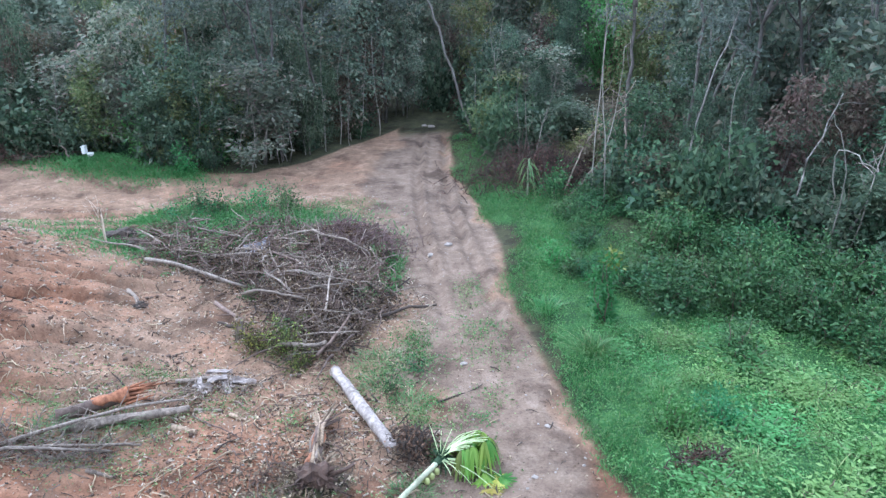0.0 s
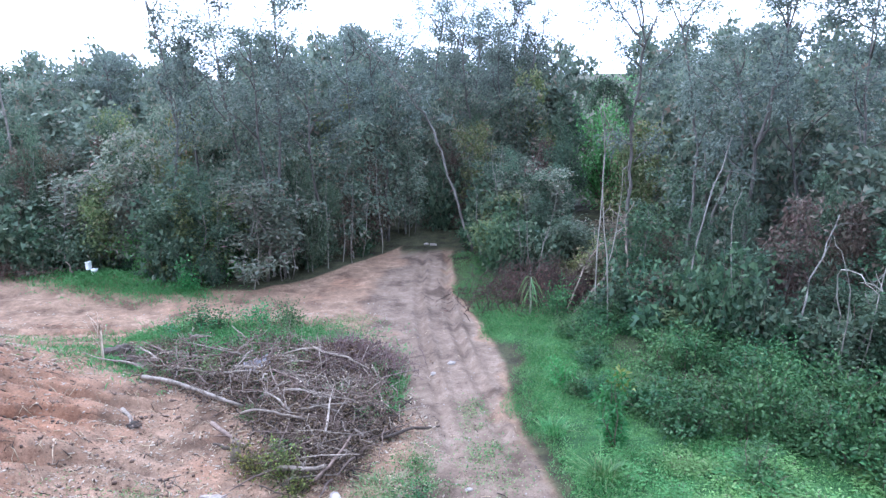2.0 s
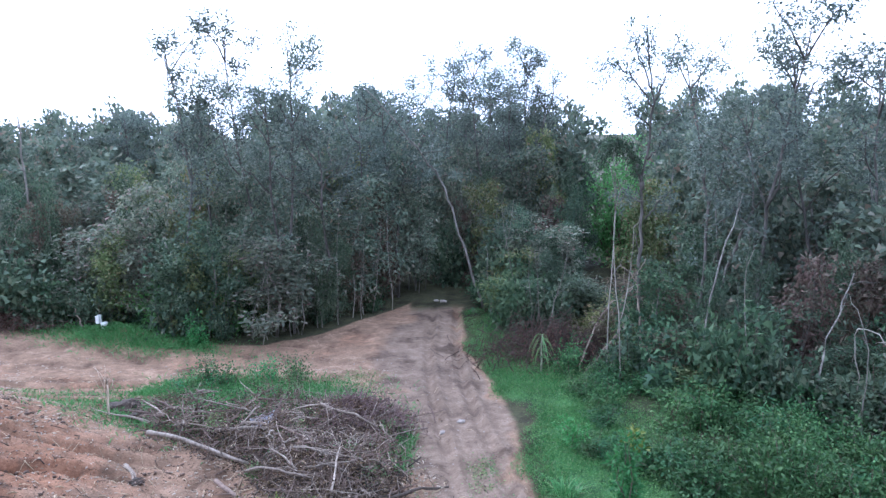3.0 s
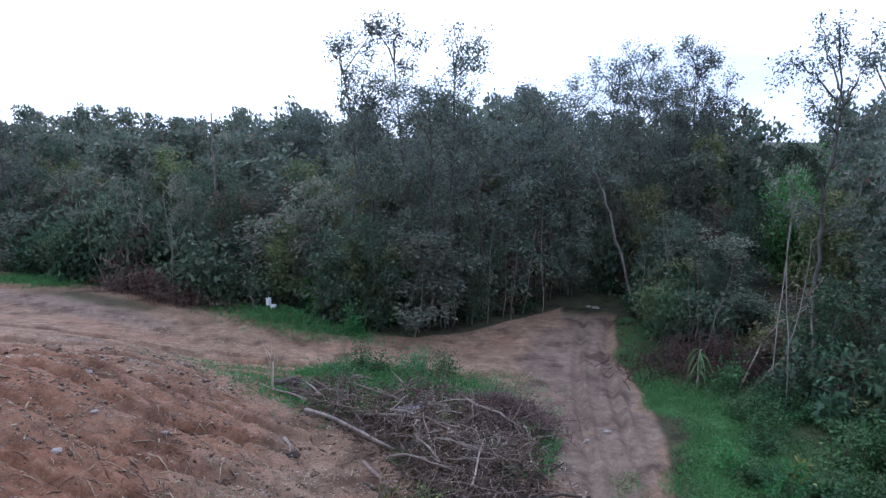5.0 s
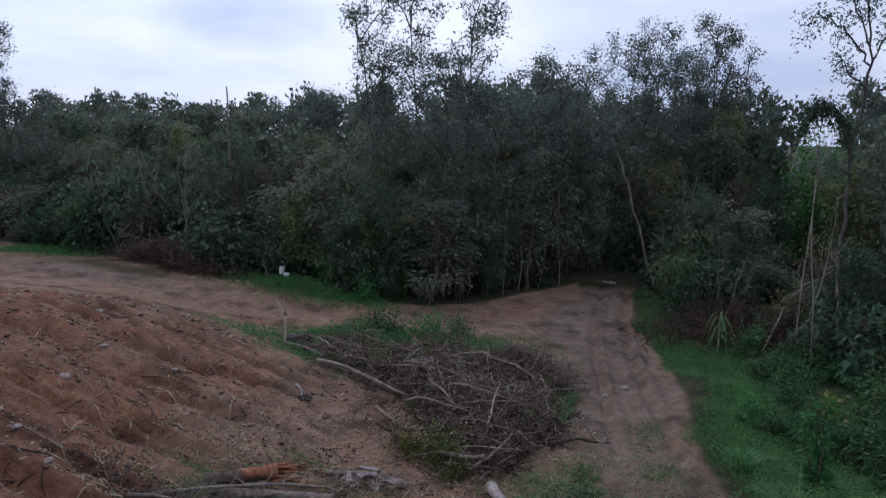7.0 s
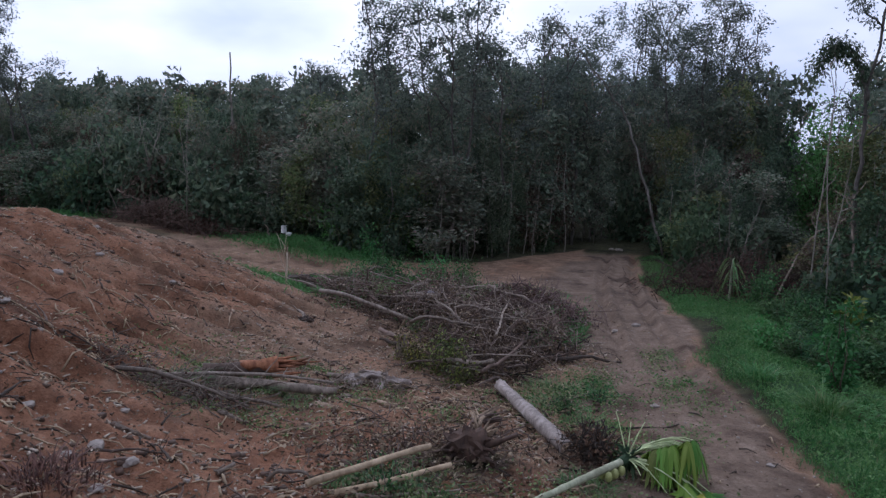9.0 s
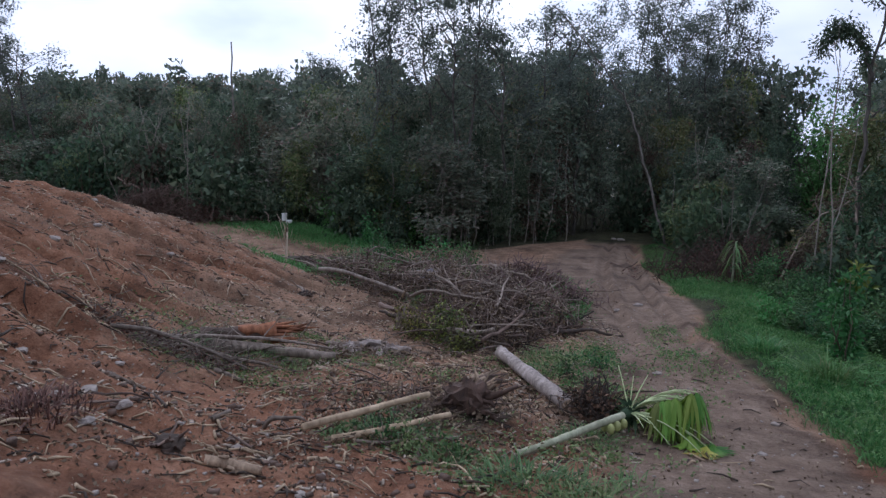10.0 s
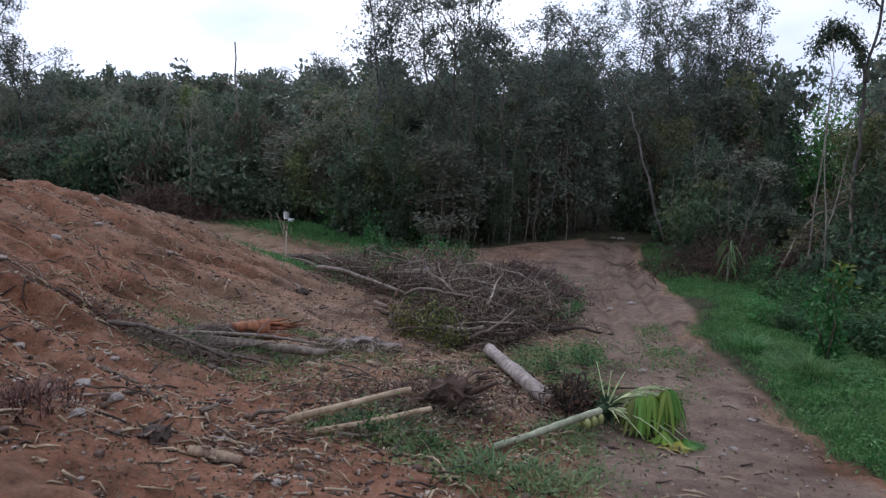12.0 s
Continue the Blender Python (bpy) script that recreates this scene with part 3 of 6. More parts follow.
def make_tree(name, seed, tall, limbs, leaf_mat, bark, label, crown_from=0.25, spray=8, leaf=0.26, spread=0.42, reach=0.24, stems=2, lean=0.06, trunk_r=None, hang=0.0):
    """A slender storm-worn tree: crooked trunk, steep limbs, leaf sprays hugging the wood."""
    rng = np.random.default_rng(seed)
    root = thing(name, label, "tree")
    r0 = trunk_r or tall * 0.011
    woods, sites = [], []
    top = np.array([rng.normal(0, lean) * tall, rng.normal(0, lean) * tall, tall * 0.93])
    trunk = stem_line(rng, np.array([0, 0, -0.3]), top, 9, 0.035)
    woods.append(tube(trunk, np.linspace(r0, r0 * 0.22, 9), 6, rng, 0.12))

    def along(line, t):
        k = t * (len(line) - 1)
        i = min(int(k), len(line) - 2)
        return line[i] + (line[i + 1] - line[i]) * (k - i)

    for t in np.linspace(crown_from, 1.0, int(tall * 2.6)):
        if rng.random() < 0.35 + 0.6 * t:
            sites.append(along(trunk, t) + rng.normal(0, 0.12 + 0.018 * tall, 3))
    for k in range(limbs):
        t = crown_from + (0.97 - crown_from) * (k + rng.random()) / limbs
        p = along(trunk, t)
        a = rng.uniform(0, 2 * np.pi)
        size = tall * reach * rng.uniform(0.6, 1.3) * (1.15 - 0.5 * t)
        rise = rng.uniform(0.5, 1.3)
        q = p + size * unit(np.array([math.cos(a), math.sin(a), rise]))
        limb = bent(p, q, 5, 0.10, rng, -0.05 * size)
        r1 = r0 * (0.5 - 0.3 * t)
        woods.append(tube(limb, np.linspace(r1, r1 * 0.3, 5), 5, rng, 0.1))
        for s in np.linspace(0.25, 1.0, max(3, int(size * 2.4))):
            sites.append(along(limb, s) + rng.normal(0, 0.16, 3))
        for j in range(2):
            p2 = along(limb, rng.uniform(0.35, 0.9))
            q2 = p2 + size * rng.uniform(0.3, 0.55) * unit(rng.normal(0, 0.7, 3) + np.array([0, 0, 0.55]))
            twig = bent(p2, q2, 4, 0.12, rng)
            woods.append(tube(twig, np.linspace(r1 * 0.4, r1 * 0.12, 4), 4))
            for s in np.linspace(0.3, 1.0, max(3, int(size * 2.2))):
                sites.append(along(twig, s) + rng.normal(0, 0.13, 3))
    for k in range(stems):
        a = rng.uniform(0, 2 * np.pi)
        p = np.array([math.cos(a), math.sin(a), 0]) * rng.uniform(0.3, 1.1)
        q = p + np.array([rng.normal(0, 0.6), rng.normal(0, 0.6), tall * rng.uniform(0.45, 0.8)])
        p[2] = -0.3
        thin = bent(p, q, 6, 0.04, rng)
        woods.append(tube(thin, np.linspace(r0 * 0.42, r0 * 0.2, 6), 4))
        for s in np.linspace(0.55, 1.0, 7):
            sites.append(along(thin, s) + rng.normal(0, 0.2, 3))
    part("trunk", join(*woods), bark, root)
    sites = np.array(sites)
    keep = rng.random(len(sites)) > np.interp(sites[:, 2] / tall, [0, 0.6, 1.0], [0.1, 0.2, 0.5])
    part("crown", sprays(sites[keep], spray, spread, leaf * (1 + 0.25 * hang), leaf * (0.72 - 0.1 * hang), rng, hang), leaf_mat, root)
    return root


def open_tree(name, seed, tall, limbs, leaf_mat, bark, label, fork=0.5, reach=0.2, r0=0.11, per=34, leaf=0.17, lean=0.05):
    """A tall storm-worn tree: long bare crooked stem, steep limbs that fork, and separate clumps of leaves at their ends."""
    rng = np.random.default_rng(seed)
    root = thing(name, label, "tree")
    top = np.array([rng.normal(0, lean) * tall, rng.normal(0, lean) * tall, tall * 0.95])
    trunk = bent(np.array([0, 0, -0.3]), top, 12, 0.05, rng)
    woods, sites = [tube(trunk, np.linspace(r0, r0 * 0.25, 12), 6, rng, 0.12)], [trunk[-1]]
    for k in range(limbs):
        i = int(round((fork + (0.96 - fork) * (k + rng.random()) / limbs) * 11))
        a, rise = rng.uniform(0, 2 * np.pi), rng.uniform(0.5, 1.7)
        size = tall * reach * rng.uniform(0.55, 1.25)
        limb = bent(trunk[i], trunk[i] + size * unit(np.array([math.cos(a), math.sin(a), rise])), 6, 0.11, rng)
        woods.append(tube(limb, np.linspace(r0 * 0.42, r0 * 0.14, 6), 5))
        sites += [limb[-1], limb[4] + rng.normal(0, 0.12, 3)]
        for j in range(4):
            p = limb[int(rng.integers(2, 6))]
            twig = bent(p, p + size * rng.uniform(0.22, 0.5) * unit(rng.normal(0, 0.8, 3) + np.array([0, 0, 0.5])), 4, 0.14, rng)
            woods.append(tube(twig, np.linspace(r0 * 0.16, r0 * 0.06, 4), 4))
            sites += [twig[-1], twig[2] + rng.normal(0, 0.15, 3)]
    for t in range(4, 11):
        if rng.random() < 0.55:
            sites.append(trunk[t] + rng.normal(0, 0.25, 3))
    part("trunk", join(*woods), bark, root)
    part("crown", sprays(np.array(sites), per, 0.5, leaf, leaf * 0.6, rng, 0.35), leaf_mat, root)
    return root


def make_bush(name, seed, wide, tall, count, leaf, mat, label, category="bush", stems=9):
    """A ragged bush: stems from one foot, and leaf sprays on lobes of uneven size."""
    rng = np.random.default_rng(seed)
    root = thing(name, label, category)
    woods, sites = [], []
    for k in range(stems):
        a, out = rng.uniform(0, 2 * np.pi), rng.uniform(0.15, 1.0)
        q = np.array([math.cos(a) * out * wide * 0.5, math.sin(a) * out * wide * 0.5, tall * (1.05 - 0.55 * out * out) * rng.uniform(0.6, 1.1)])
        line = bent(np.array([q[0] * 0.15, q[1] * 0.15, -0.15]), q, 5, 0.09, rng)
        woods.append(tube(line, np.linspace(0.02, 0.005, 5) * (0.6 + tall * 0.25), 4))
        for s in np.linspace(0.22, 1.0, 7):
            c = line[0] + (line[-1] - line[0]) * s
            sites.append(c + rng.normal(0, 0.10 * wide * s + 0.05, 3) * (1, 1, 0.7))
    sites = np.array(sites)
    sites[:, 2] = np.maximum(sites[:, 2], 0.05)
    per = max(4, int(count / len(sites)))
    if category == "sapling":
        for wood in woods:
            part("stem", wood, WOOD_TWIG, root)
    else:
        part("branchwork", join(*woods), WOOD_TWIG, root)
    foliage = sprays(sites, per, 0.17 * wide + 0.1, leaf, leaf * 0.75, rng, 0.1) if leaf > 0.18 else tufts(sites, per, 0.11 * wide + 0.12, leaf, leaf * 0.5, rng, 0.35)
    part("foliage", foliage, mat, root)
    return root


MID = [make_tree("tree", 11 + k, 10, 12, (LEAF_WOOD, LEAF_OLIVE)[k % 3 == 2], BARK_TREE, "slender storm-worn tree with shaggy grey-green foliage on its stems", 0.10, 28, 0.24, 0.46, 0.22, 4, trunk_r=0.075, hang=0.8) for k in range(6)]
PALE = [make_tree("tree", 31 + k, 10, 9, LEAF_WOOD, BARK_PALE, "thin tree with pale bare stems and sparse leaf tufts", 0.25, 26, 0.22, 0.42, 0.2, 6, trunk_r=0.05, hang=0.6) for k in range(3)]
BROWN = [make_tree("tree", 41 + k, 9, 10, LEAF_BROWN, BARK_TREE, "dying tree hung with dry reddish brown vines", 0.06, 30, 0.24, 0.48, 0.18, 3, trunk_r=0.07, hang=1.2) for k in range(2)]
TALL = [open_tree("tall_tree", 51 + k, 16, 8, LEAF_TALL, BARK_DARK, "tall open-crowned tree with separate leaf clumps against the sky", 0.45 + 0.05 * (k % 3), per=44, leaf=0.19) for k in range(5)]
VINE = [make_tree("tree", 71 + k, 7, 10, LEAF_BUSH if k > 1 else LEAF_OLIVE, BARK_TREE, "low tree overgrown with green vines at the wood's edge", 0.04, 36, 0.22, 0.5, 0.28, 2, trunk_r=0.06, hang=0.7) for k in range(4)]
DEEP = [make_tree("tree", 61 + k, 9, 12, LEAF_DEEP, BARK_TREE, "dark green tree draped with climbing vines", 0.05, 36, 0.2, 0.46, 0.24, 2, trunk_r=0.07, hang=0.5) for k in range(4)]
HEDGE = [make_bush("bush", 91 + k, 2.8, 2.6, 1250, 0.25, LEAF_BUSH if k % 2 else LEAF_DEEP, "dense dark green bush at the edge of the wood") for k in range(4)]
LUSH = [make_bush("bush", 101 + k, 1.6, 1.55, 1150, 0.13, LEAF_SHRUB, "lush leafy green bush beside the track") for k in range(4)]
LOW = [make_bush("bush", 111 + k, 1.7, 1.3, 1000, 0.11, LEAF_VERGE, "low pale green leafy bush among the weeds") for k in range(3)]

used = set()


def put(pool, rng, x, y, scale, wide=None, label="", group="", sink=0.0):
    """A copy of one of the pool's plants at x, y; the first use of a plant moves the plant itself."""
    ob = pool[int(rng.integers(len(pool)))]
    wide = wide or scale
    m = pose(x, y, hz(x, y) - sink, 0, 0, float(rng.uniform(0, 360))) @ Matrix.Diagonal((wide, wide, scale, 1))
    if ob.name in used:
        ob = copy_thing(ob, m)
    else:
        used.add(ob.name)
        ob.matrix_basis = m
    return tagged(ob, label, "", group)


def canopy(x, y):
    """Height above datum that the wood's top reaches."""
    left = np.interp(x, [-60, -30, -22, -16, -7, -5, 3, 5, 11, 14, 30], [6.4, 6.6, 7.8, 8.6, 8.6, 7.6, 7.6, 3.6, 3.8, 8.2, 8.8]) + 0.0924 * y - 1.2
    left = left + (np.interp(x, [-8, -5, 3, 5, 11, 14], [0, -1.0, -1.0, 4.0, 4.2, 0])) * ease((y - 48) / 8)
    return left + (y - 42) * 0.03 + 1.6 * fbm(np.array(x), np.array(y), 5.0, 2, 61)


rng = np.random.default_rng(5)
TALL_SPOTS = [(-17.4, 40.0, 18.6), (-15.9, 41.0, 16.6), (-13.2, 40.0, 17.7), (-10.4, 39.0, 18.2), (-11.9, 39.8, 15.6), (-9.3, 41.0, 14.8), (-7.4, 46.0, 15.6), (-6.6, 50.0, 15.6), (-5.2, 48.0, 14.6),
              (-4.4, 53.0, 15.4), (-0.3, 65.0, 18.4), (2.6, 66.0, 19.4), (5.8, 66.0, 19.2), (4.3, 64.0, 17.8), (7.2, 66.0, 15.0), (1.2, 54.0, 15.6), (3.6, 56.0, 16.0), (-1.2, 58.0, 16.6), (2.2, 60.0, 17.2), (5.0, 60.0, 16.8), (-49.8, 44.0, 16.4), (-52.5, 45.0, 17.4), (-46.9, 44.0, 12.7),
              (-35.3, 64.0, 13.6), (-31.6, 64.0, 13.8), (-39.5, 64.0, 13.2), (-33.4, 66.0, 13.6), (12.0, 37.0, 15.4), (14.5, 32.0, 16.4), (18.6, 31.0, 15.3), (20.5, 27.0, 14.5), (13.2, 35.5, 15.6), (16.5, 34.0, 15.2)]
for x, y, top in TALL_SPOTS:
    put(TALL, rng, x, y, (top - hz(x, y)) / 17.2, 1.05, group="tall trees")
far_spots = []
for cx in np.arange(-84, 58, 2.1):
    for cy in np.arange(8, 92, 2.1):
        x, y = cx + rng.uniform(-1.1, 1.1), cy + rng.uniform(-1.1, 1.1)
        d = float(wood_depth(x, y))
        if d < 0.6 or x < -14 - y * 0.95 or x > 13 + y * 0.5:
            continue
        chance = 0.95 if d < 5 else 0.75 if d < 10 else 0.45 if d < 20 else 0.22
        if -3.8 < x < 0.6 and y < 51 or abs(x + 2.4 + 0.03 * (y - 50)) < 1.4 and y < 74 or abs(x - 0.206 * (y + 1.7)) < 0.4 + 0.02 * y + 1.3 * ease((y - 42) / 10) and y > 39 or rng.random() > chance:
            continue
        if d > 12:
            far_spots.append((x, y, float(canopy(x, y))))
            continue
        top = float(canopy(x, y)) * (1 if d > 3 else 0.8)
        tall = max(4.0, top - hz(x, y)) * rng.uniform(0.82, 1.08)
        if d < 2.6 and 1 < x < 8.5 and 30 < y < 37.5:
            continue
        if rng.random() < 0.09:
            put(BROWN, rng, x, y, tall / 9.0 * 0.85, rng.uniform(0.8, 1.1))
        elif x > 4 and y < 41 and rng.random() < 0.34:
            put(VINE[1:], rng, x, y, tall / 7.0 * rng.uniform(0.65, 1.0), rng.uniform(0.7, 1.1))
        elif x > 4 and y < 42 or rng.random() < (0.6 if x > 0.5 else 0.55 if x < -22 else 0.2):
            column = rng.random() < 0.3
            put(DEEP, rng, x, y, tall / 9.0 * (1.05 if column else 0.9), 0.55 if column else rng.uniform(0.8, 1.15))
        elif d < 3 and rng.random() < 0.5:
            put(VINE, rng, x, y, tall / 7.0 * 0.72, rng.uniform(0.8, 1.15))
        elif rng.random() < 0.2:
            put(PALE, rng, x, y, tall / 10.0, rng.uniform(0.85, 1.2))
        else:
            put(MID, rng, x, y, tall / 10.0, rng.uniform(0.85, 1.25))
# the wood behind: the same trees, joined into one mass of leaves and one of stems
far = thing("distant_woodland", "grey-green woodland treetops rising behind the edge trees", "woodland", kind="stuff")


def arrays(ob):
    me = ob.data
    v, q = np.empty(len(me.vertices) * 3), np.empty(len(me.loops), int)
    me.vertices.foreach_get("co", v)
    me.loops.foreach_get("vertex_index", q)
    return v.reshape(-1, 3), q.reshape(-1, 3)


thin = [make_tree("tree", 131 + k, 10, 8, LEAF_WOOD, BARK_TREE, "", 0.1, 12, 0.46, 0.55, 0.25, 0) for k in range(3)]
thin_geo = [arrays(c) for t in thin for c in t.children if c.name.startswith("crown")]
for t in thin:
    for o in (*t.children, t):
        bpy.data.objects.remove(o)
mass = [[], []]
for x, y, top in far_spots:
    g = hz(x, y)
    a, s = rng.uniform(0, 2 * np.pi), rng.uniform(0.85, 1.3)
    k = (top - g) * rng.uniform(0.8, 1.08) / 10.0
    turn = np.array([[math.cos(a) * s, -math.sin(a) * s, 0], [math.sin(a) * s, math.cos(a) * s, 0], [0, 0, k]])
    v, q = thin_geo[int(rng.integers(3))]
    mass[1].append((v @ turn.T + (x, y, g), q))
    mass[0].append(tube(bent((x, y, g - 0.3), (x + rng.normal(0, 0.5), y, g + k * 8), 4, 0.04, rng), [0.1, 0.09, 0.07, 0.03], 4))
part("trunks_far", join(*mass[0]), BARK_TREE, far)["kind"] = "stuff"
part("leaves_far", join(*mass[1]), LEAF_WOOD, far)["kind"] = "stuff"
# thin bare stems along the edge, leaning and broken, pale against the dark
def bare_stem(seed):
    g = np.random.default_rng(seed)
    root = thing("bare_tree", "thin pale leafless tree at the edge of the wood", "tree", "bare stems at the wood's edge")
    tall = g.uniform(3.5, 6.5)
    line = bent((0, 0, -0.2), (g.normal(0, 0.9), g.normal(0, 0.3), tall), 9, 0.05, g)
    part("trunk", tube(line, np.linspace(0.035, 0.012, 9), 5, g, 0.2), BARK_PALE, root)
    for k in range(int(g.integers(2, 5))):
        p = line[int(g.integers(4, 9))]
        part("limb", tube(bent(p, p + g.uniform(0.5, 1.4) * unit(g.normal(0, 0.7, 3) + np.array([0, 0, 0.6])), 5, 0.12, g), np.linspace(0.016, 0.006, 5), 4), BARK_PALE, root)
    return root


STEMS = [bare_stem(741 + k) for k in range(7)]
for k in range(330):
    x, y = rng.uniform(-46, 15), rng.uniform(18, 54)
    d = float(wood_depth(x, y))
    if -0.9 < d < 1.6 and not (-3.8 < x < 0.8 and y < 51) and x > -12 - y * 0.95:
        put(STEMS, rng, x, y, rng.uniform(0.6, 1.5), 1.0)
# undergrowth along the edge
for k in range(3000):
    x, y = rng.uniform(-60, 24), rng.uniform(8, 58)
    d = float(wood_depth(x, y))
    if not -0.2 < d < 3.4 or (-3.8 < x < 0.8 and y < 50) or x < -12 - y * 0.95 or x > 8 + y * 0.42 or rng.random() > 0.42 or (1.0 < x < 8.5 and 30 < y < 37.5):
        continue
    s = rng.uniform(0.6, 1.35)
    put(HEDGE, rng, x, y, s * rng.uniform(0.8, 1.35), s)
# lush growth between the track and the wood
for k in range(900):
    x, y = rng.uniform(4, 18), rng.uniform(11, 31)
    d, off = float(wood_depth(x, y)), x - float(np.interp(y, ROAD_Y, ROAD_R))
    lumps = float(fbm(np.array(x), np.array(y), 1.7, 2, 121))
    if math.hypot(x - 4.65, y - 17.6) < 2.0 or d > 0.4 or off < 1.9 or y < 15.2 + 0.35 * math.sin(x * 1.3) or lumps < -0.06 or rng.random() > 0.42 * ease((off - 1.5) / 3.0):
        continue
    s = rng.uniform(0.5, 1.0) + 0.35 * ease((off - 3) / 5.0)
    put(LUSH, rng, x, y, s * rng.uniform(0.7, 1.15), s, group="bushes beside the track")

for k in range(120):
    x, y = rng.uniform(4.2, 13), rng.uniform(9.0, 17.5)
    off = x - float(np.interp(y, ROAD_Y, ROAD_R))
    if off < 1.4 or rng.random() > 0.5:
        continue
    s = rng.uniform(0.4, 0.9)
    put(LOW, rng, x, y, s * rng.uniform(0.45, 0.8), s * 1.5, group="bushes beside the track")
# plants of the pools that found no place
for ob in [p for pool in (MID, PALE, BROWN, TALL, VINE, DEEP, HEDGE, LUSH, LOW, STEMS) for p in pool]:
    if ob.name not in used:
        for o in (*ob.children, ob):
            bpy.data.objects.remove(o)


# ---------------------------------------------------------------- grass and weeds
def scatter(rng, count, x0, x1, y0, y1, weight):
    """Places in a box, kept by a weight between nought and one."""
    x, y = rng.uniform(x0, x1, count), rng.uniform(y0, y1, count)
    k = rng.random(count) < weight(x, y)
    x, y = x[k], y[k]
    return np.stack([x, y, ground_at(x, y)], 1)


def blades(p, rng, length, width, spread=0.35, droop=0.25):
    d = unit(rng.normal(0, spread, (len(p), 3)) * (1, 1, 0.2) + np.array([0, 0, 1.0]))
    return leaf_geo(p, d, rng.uniform(length * 0.5, length * 1.3, len(p)), rng.uniform(width * 0.6, width * 1.3, len(p)), rng, droop)


def weeds(p, rng, size, lift=0.12):
    d = unit(rng.normal(0, 1, (len(p), 3)) * (1, 1, 0.3) + np.array([0, 0, 0.55]))
    q = p + np.array([0, 0, 1.0]) * rng.uniform(0, lift, (len(p), 1))
    return leaf_geo(q, d, rng.uniform(size * 0.6, size * 1.3, len(p)), rng.uniform(size * 0.4, size * 0.75, len(p)), rng, 0.1)


def verge(x, y):
    off = x - np.interp(y, ROAD_Y, ROAD_R) + 1.3 * fbm(x, y, 2.2, 3, 111)
    # weeds thin out likewise, so the darkened earth shows among the shrubs
    shade = 1 - 0.8 * ease((off - 3.0) / 2.5) * ease((y - 17) / 4)
    return ease((off + 0.25) / 0.9) * (wood_depth(x, y) < 1.2) * shade


def patches(x, y):
    spots = ((0.85, 16.0, 0.5, 0.6), (-1.1, 16.0, 0.3, 0.8), (0.4, 20.0, 0.25, 0.6), (-2.95, 21.8, 0.5, 1.3), (-1.2, 13.2, 0.8, 0.6), (-0.9, 8.9, 0.8, 0.5), (-2.6, 7.6, 0.7, 0.4),
             (0.9, 13.6, 0.3, 0.5), (0.7, 17.2, 0.5, 0.8), (0.35, 20.6, 0.3, 0.7), (-1.4, 16.8, 0.4, 0.9), (-3.4, 8.5, 0.7, 0.45), (-1.3, 6.9, 0.8, 0.4), (0.2, 12.6, 0.5, 0.7), (-0.6, 10.0, 0.6, 0.4), (-3.9, 12.2, 0.25, 0.4), (-9.2, 12.4, 1.4, 0.8), (-8.2, 10.8, 1.3, 0.6), (-6.0, 13.0, 0.6, 0.5), (-1.1, 6.9, 0.8, 0.4), (-8.6, 14.6, 1.0, 0.4), (-2.0, 14.6, 0.9, 1.2), (-5.2, 30.6, 0.8, 0.5), (-18.5, 26.5, 0.9, 0.5))
    w = 0
    for a, b, c, d in spots:
        w = np.maximum(w, blob(x, y, a, b, c, d))
    return w * (0.55 + fbm(x, y, 0.6, 2, 75))


def meadow(x, y):
    """Tall grass tufts beside the wood and on the far end of the brush pile."""
    w = np.maximum(blob(x, y, -10.2, 27.4, 2.6, 1.3, 5), 0.9 * blob(x, y, -13.6, 27.9, 0.8, 0.8))
    w = np.maximum(w, 1.25 * blob(x, y, -9.8, 25.5, 2.8, 1.5))
    w = np.maximum(w, 0.8 * blob(x, y, -13.3, 27.4, 0.9, 0.8))
    w = np.maximum(w, 0.7 * blob(x, y, -8.6, 24.6, 1.6, 0.7))
    w = np.maximum(w, 0.45 * blob(x, y, -5.6, 22.0, 1.0, 1.0))
    w = np.maximum(w, 0.8 * blob(x, y, -7.4, 28.0, 1.6, 1.0))
    w = np.maximum(w, 1.1 * blob(x, y, -2.9, 21.9, 0.55, 1.3))
    w = np.maximum(w, blob(x, y, -19.4, 36.0, 2.6, 0.9, -8))
    w = np.maximum(w, 0.9 * blob(x, y, -15.4, 35.6, 0.9, 0.5))
    w = np.maximum(w, blob(x, y, -40.0, 38.4, 2.0, 1.0))
    w = np.maximum(w, 0.8 * blob(x, y, -8.4, 28.6, 1.4, 0.6))
    return w * (0.45 + 1.2 * np.abs(fbm(x, y, 0.8, 2, 78)))


rng = np.random.default_rng(17)
verge_grass = thing("verge_grass", "lush bright green weeds and grass beside the track", "grass", kind="stuff")
part("weed_leaves", weeds(scatter(rng, 340000, -1, 18, 7, 42, lambda x, y: verge(x, y) * (0.55 + 0.5 * fbm(x, y, 1.3, 2, 81))), rng, 0.066, 0.16), LEAF_VERGE, verge_grass)["kind"] = "stuff"
part("grass_blades", blades(scatter(rng, 330000, -1, 18, 7, 44, lambda x, y: verge(x, y) * ease(0.45 + 1.5 * fbm(x, y, 1.8, 2, 83))), rng, 0.27, 0.024, 0.5), GRASS, verge_grass)["kind"] = "stuff"
meadow_grass = thing("grass_tufts", "green grass tufts on the brush heap and at the wood's edge", "grass", kind="stuff")
part("grass_blades", blades(scatter(rng, 420000, -44, -2, 20, 44, lambda x, y: 1.7 * meadow(x, y)), rng, 0.5, 0.038, 0.6, 0.4), LEAF_VERGE, meadow_grass)["kind"] = "stuff"
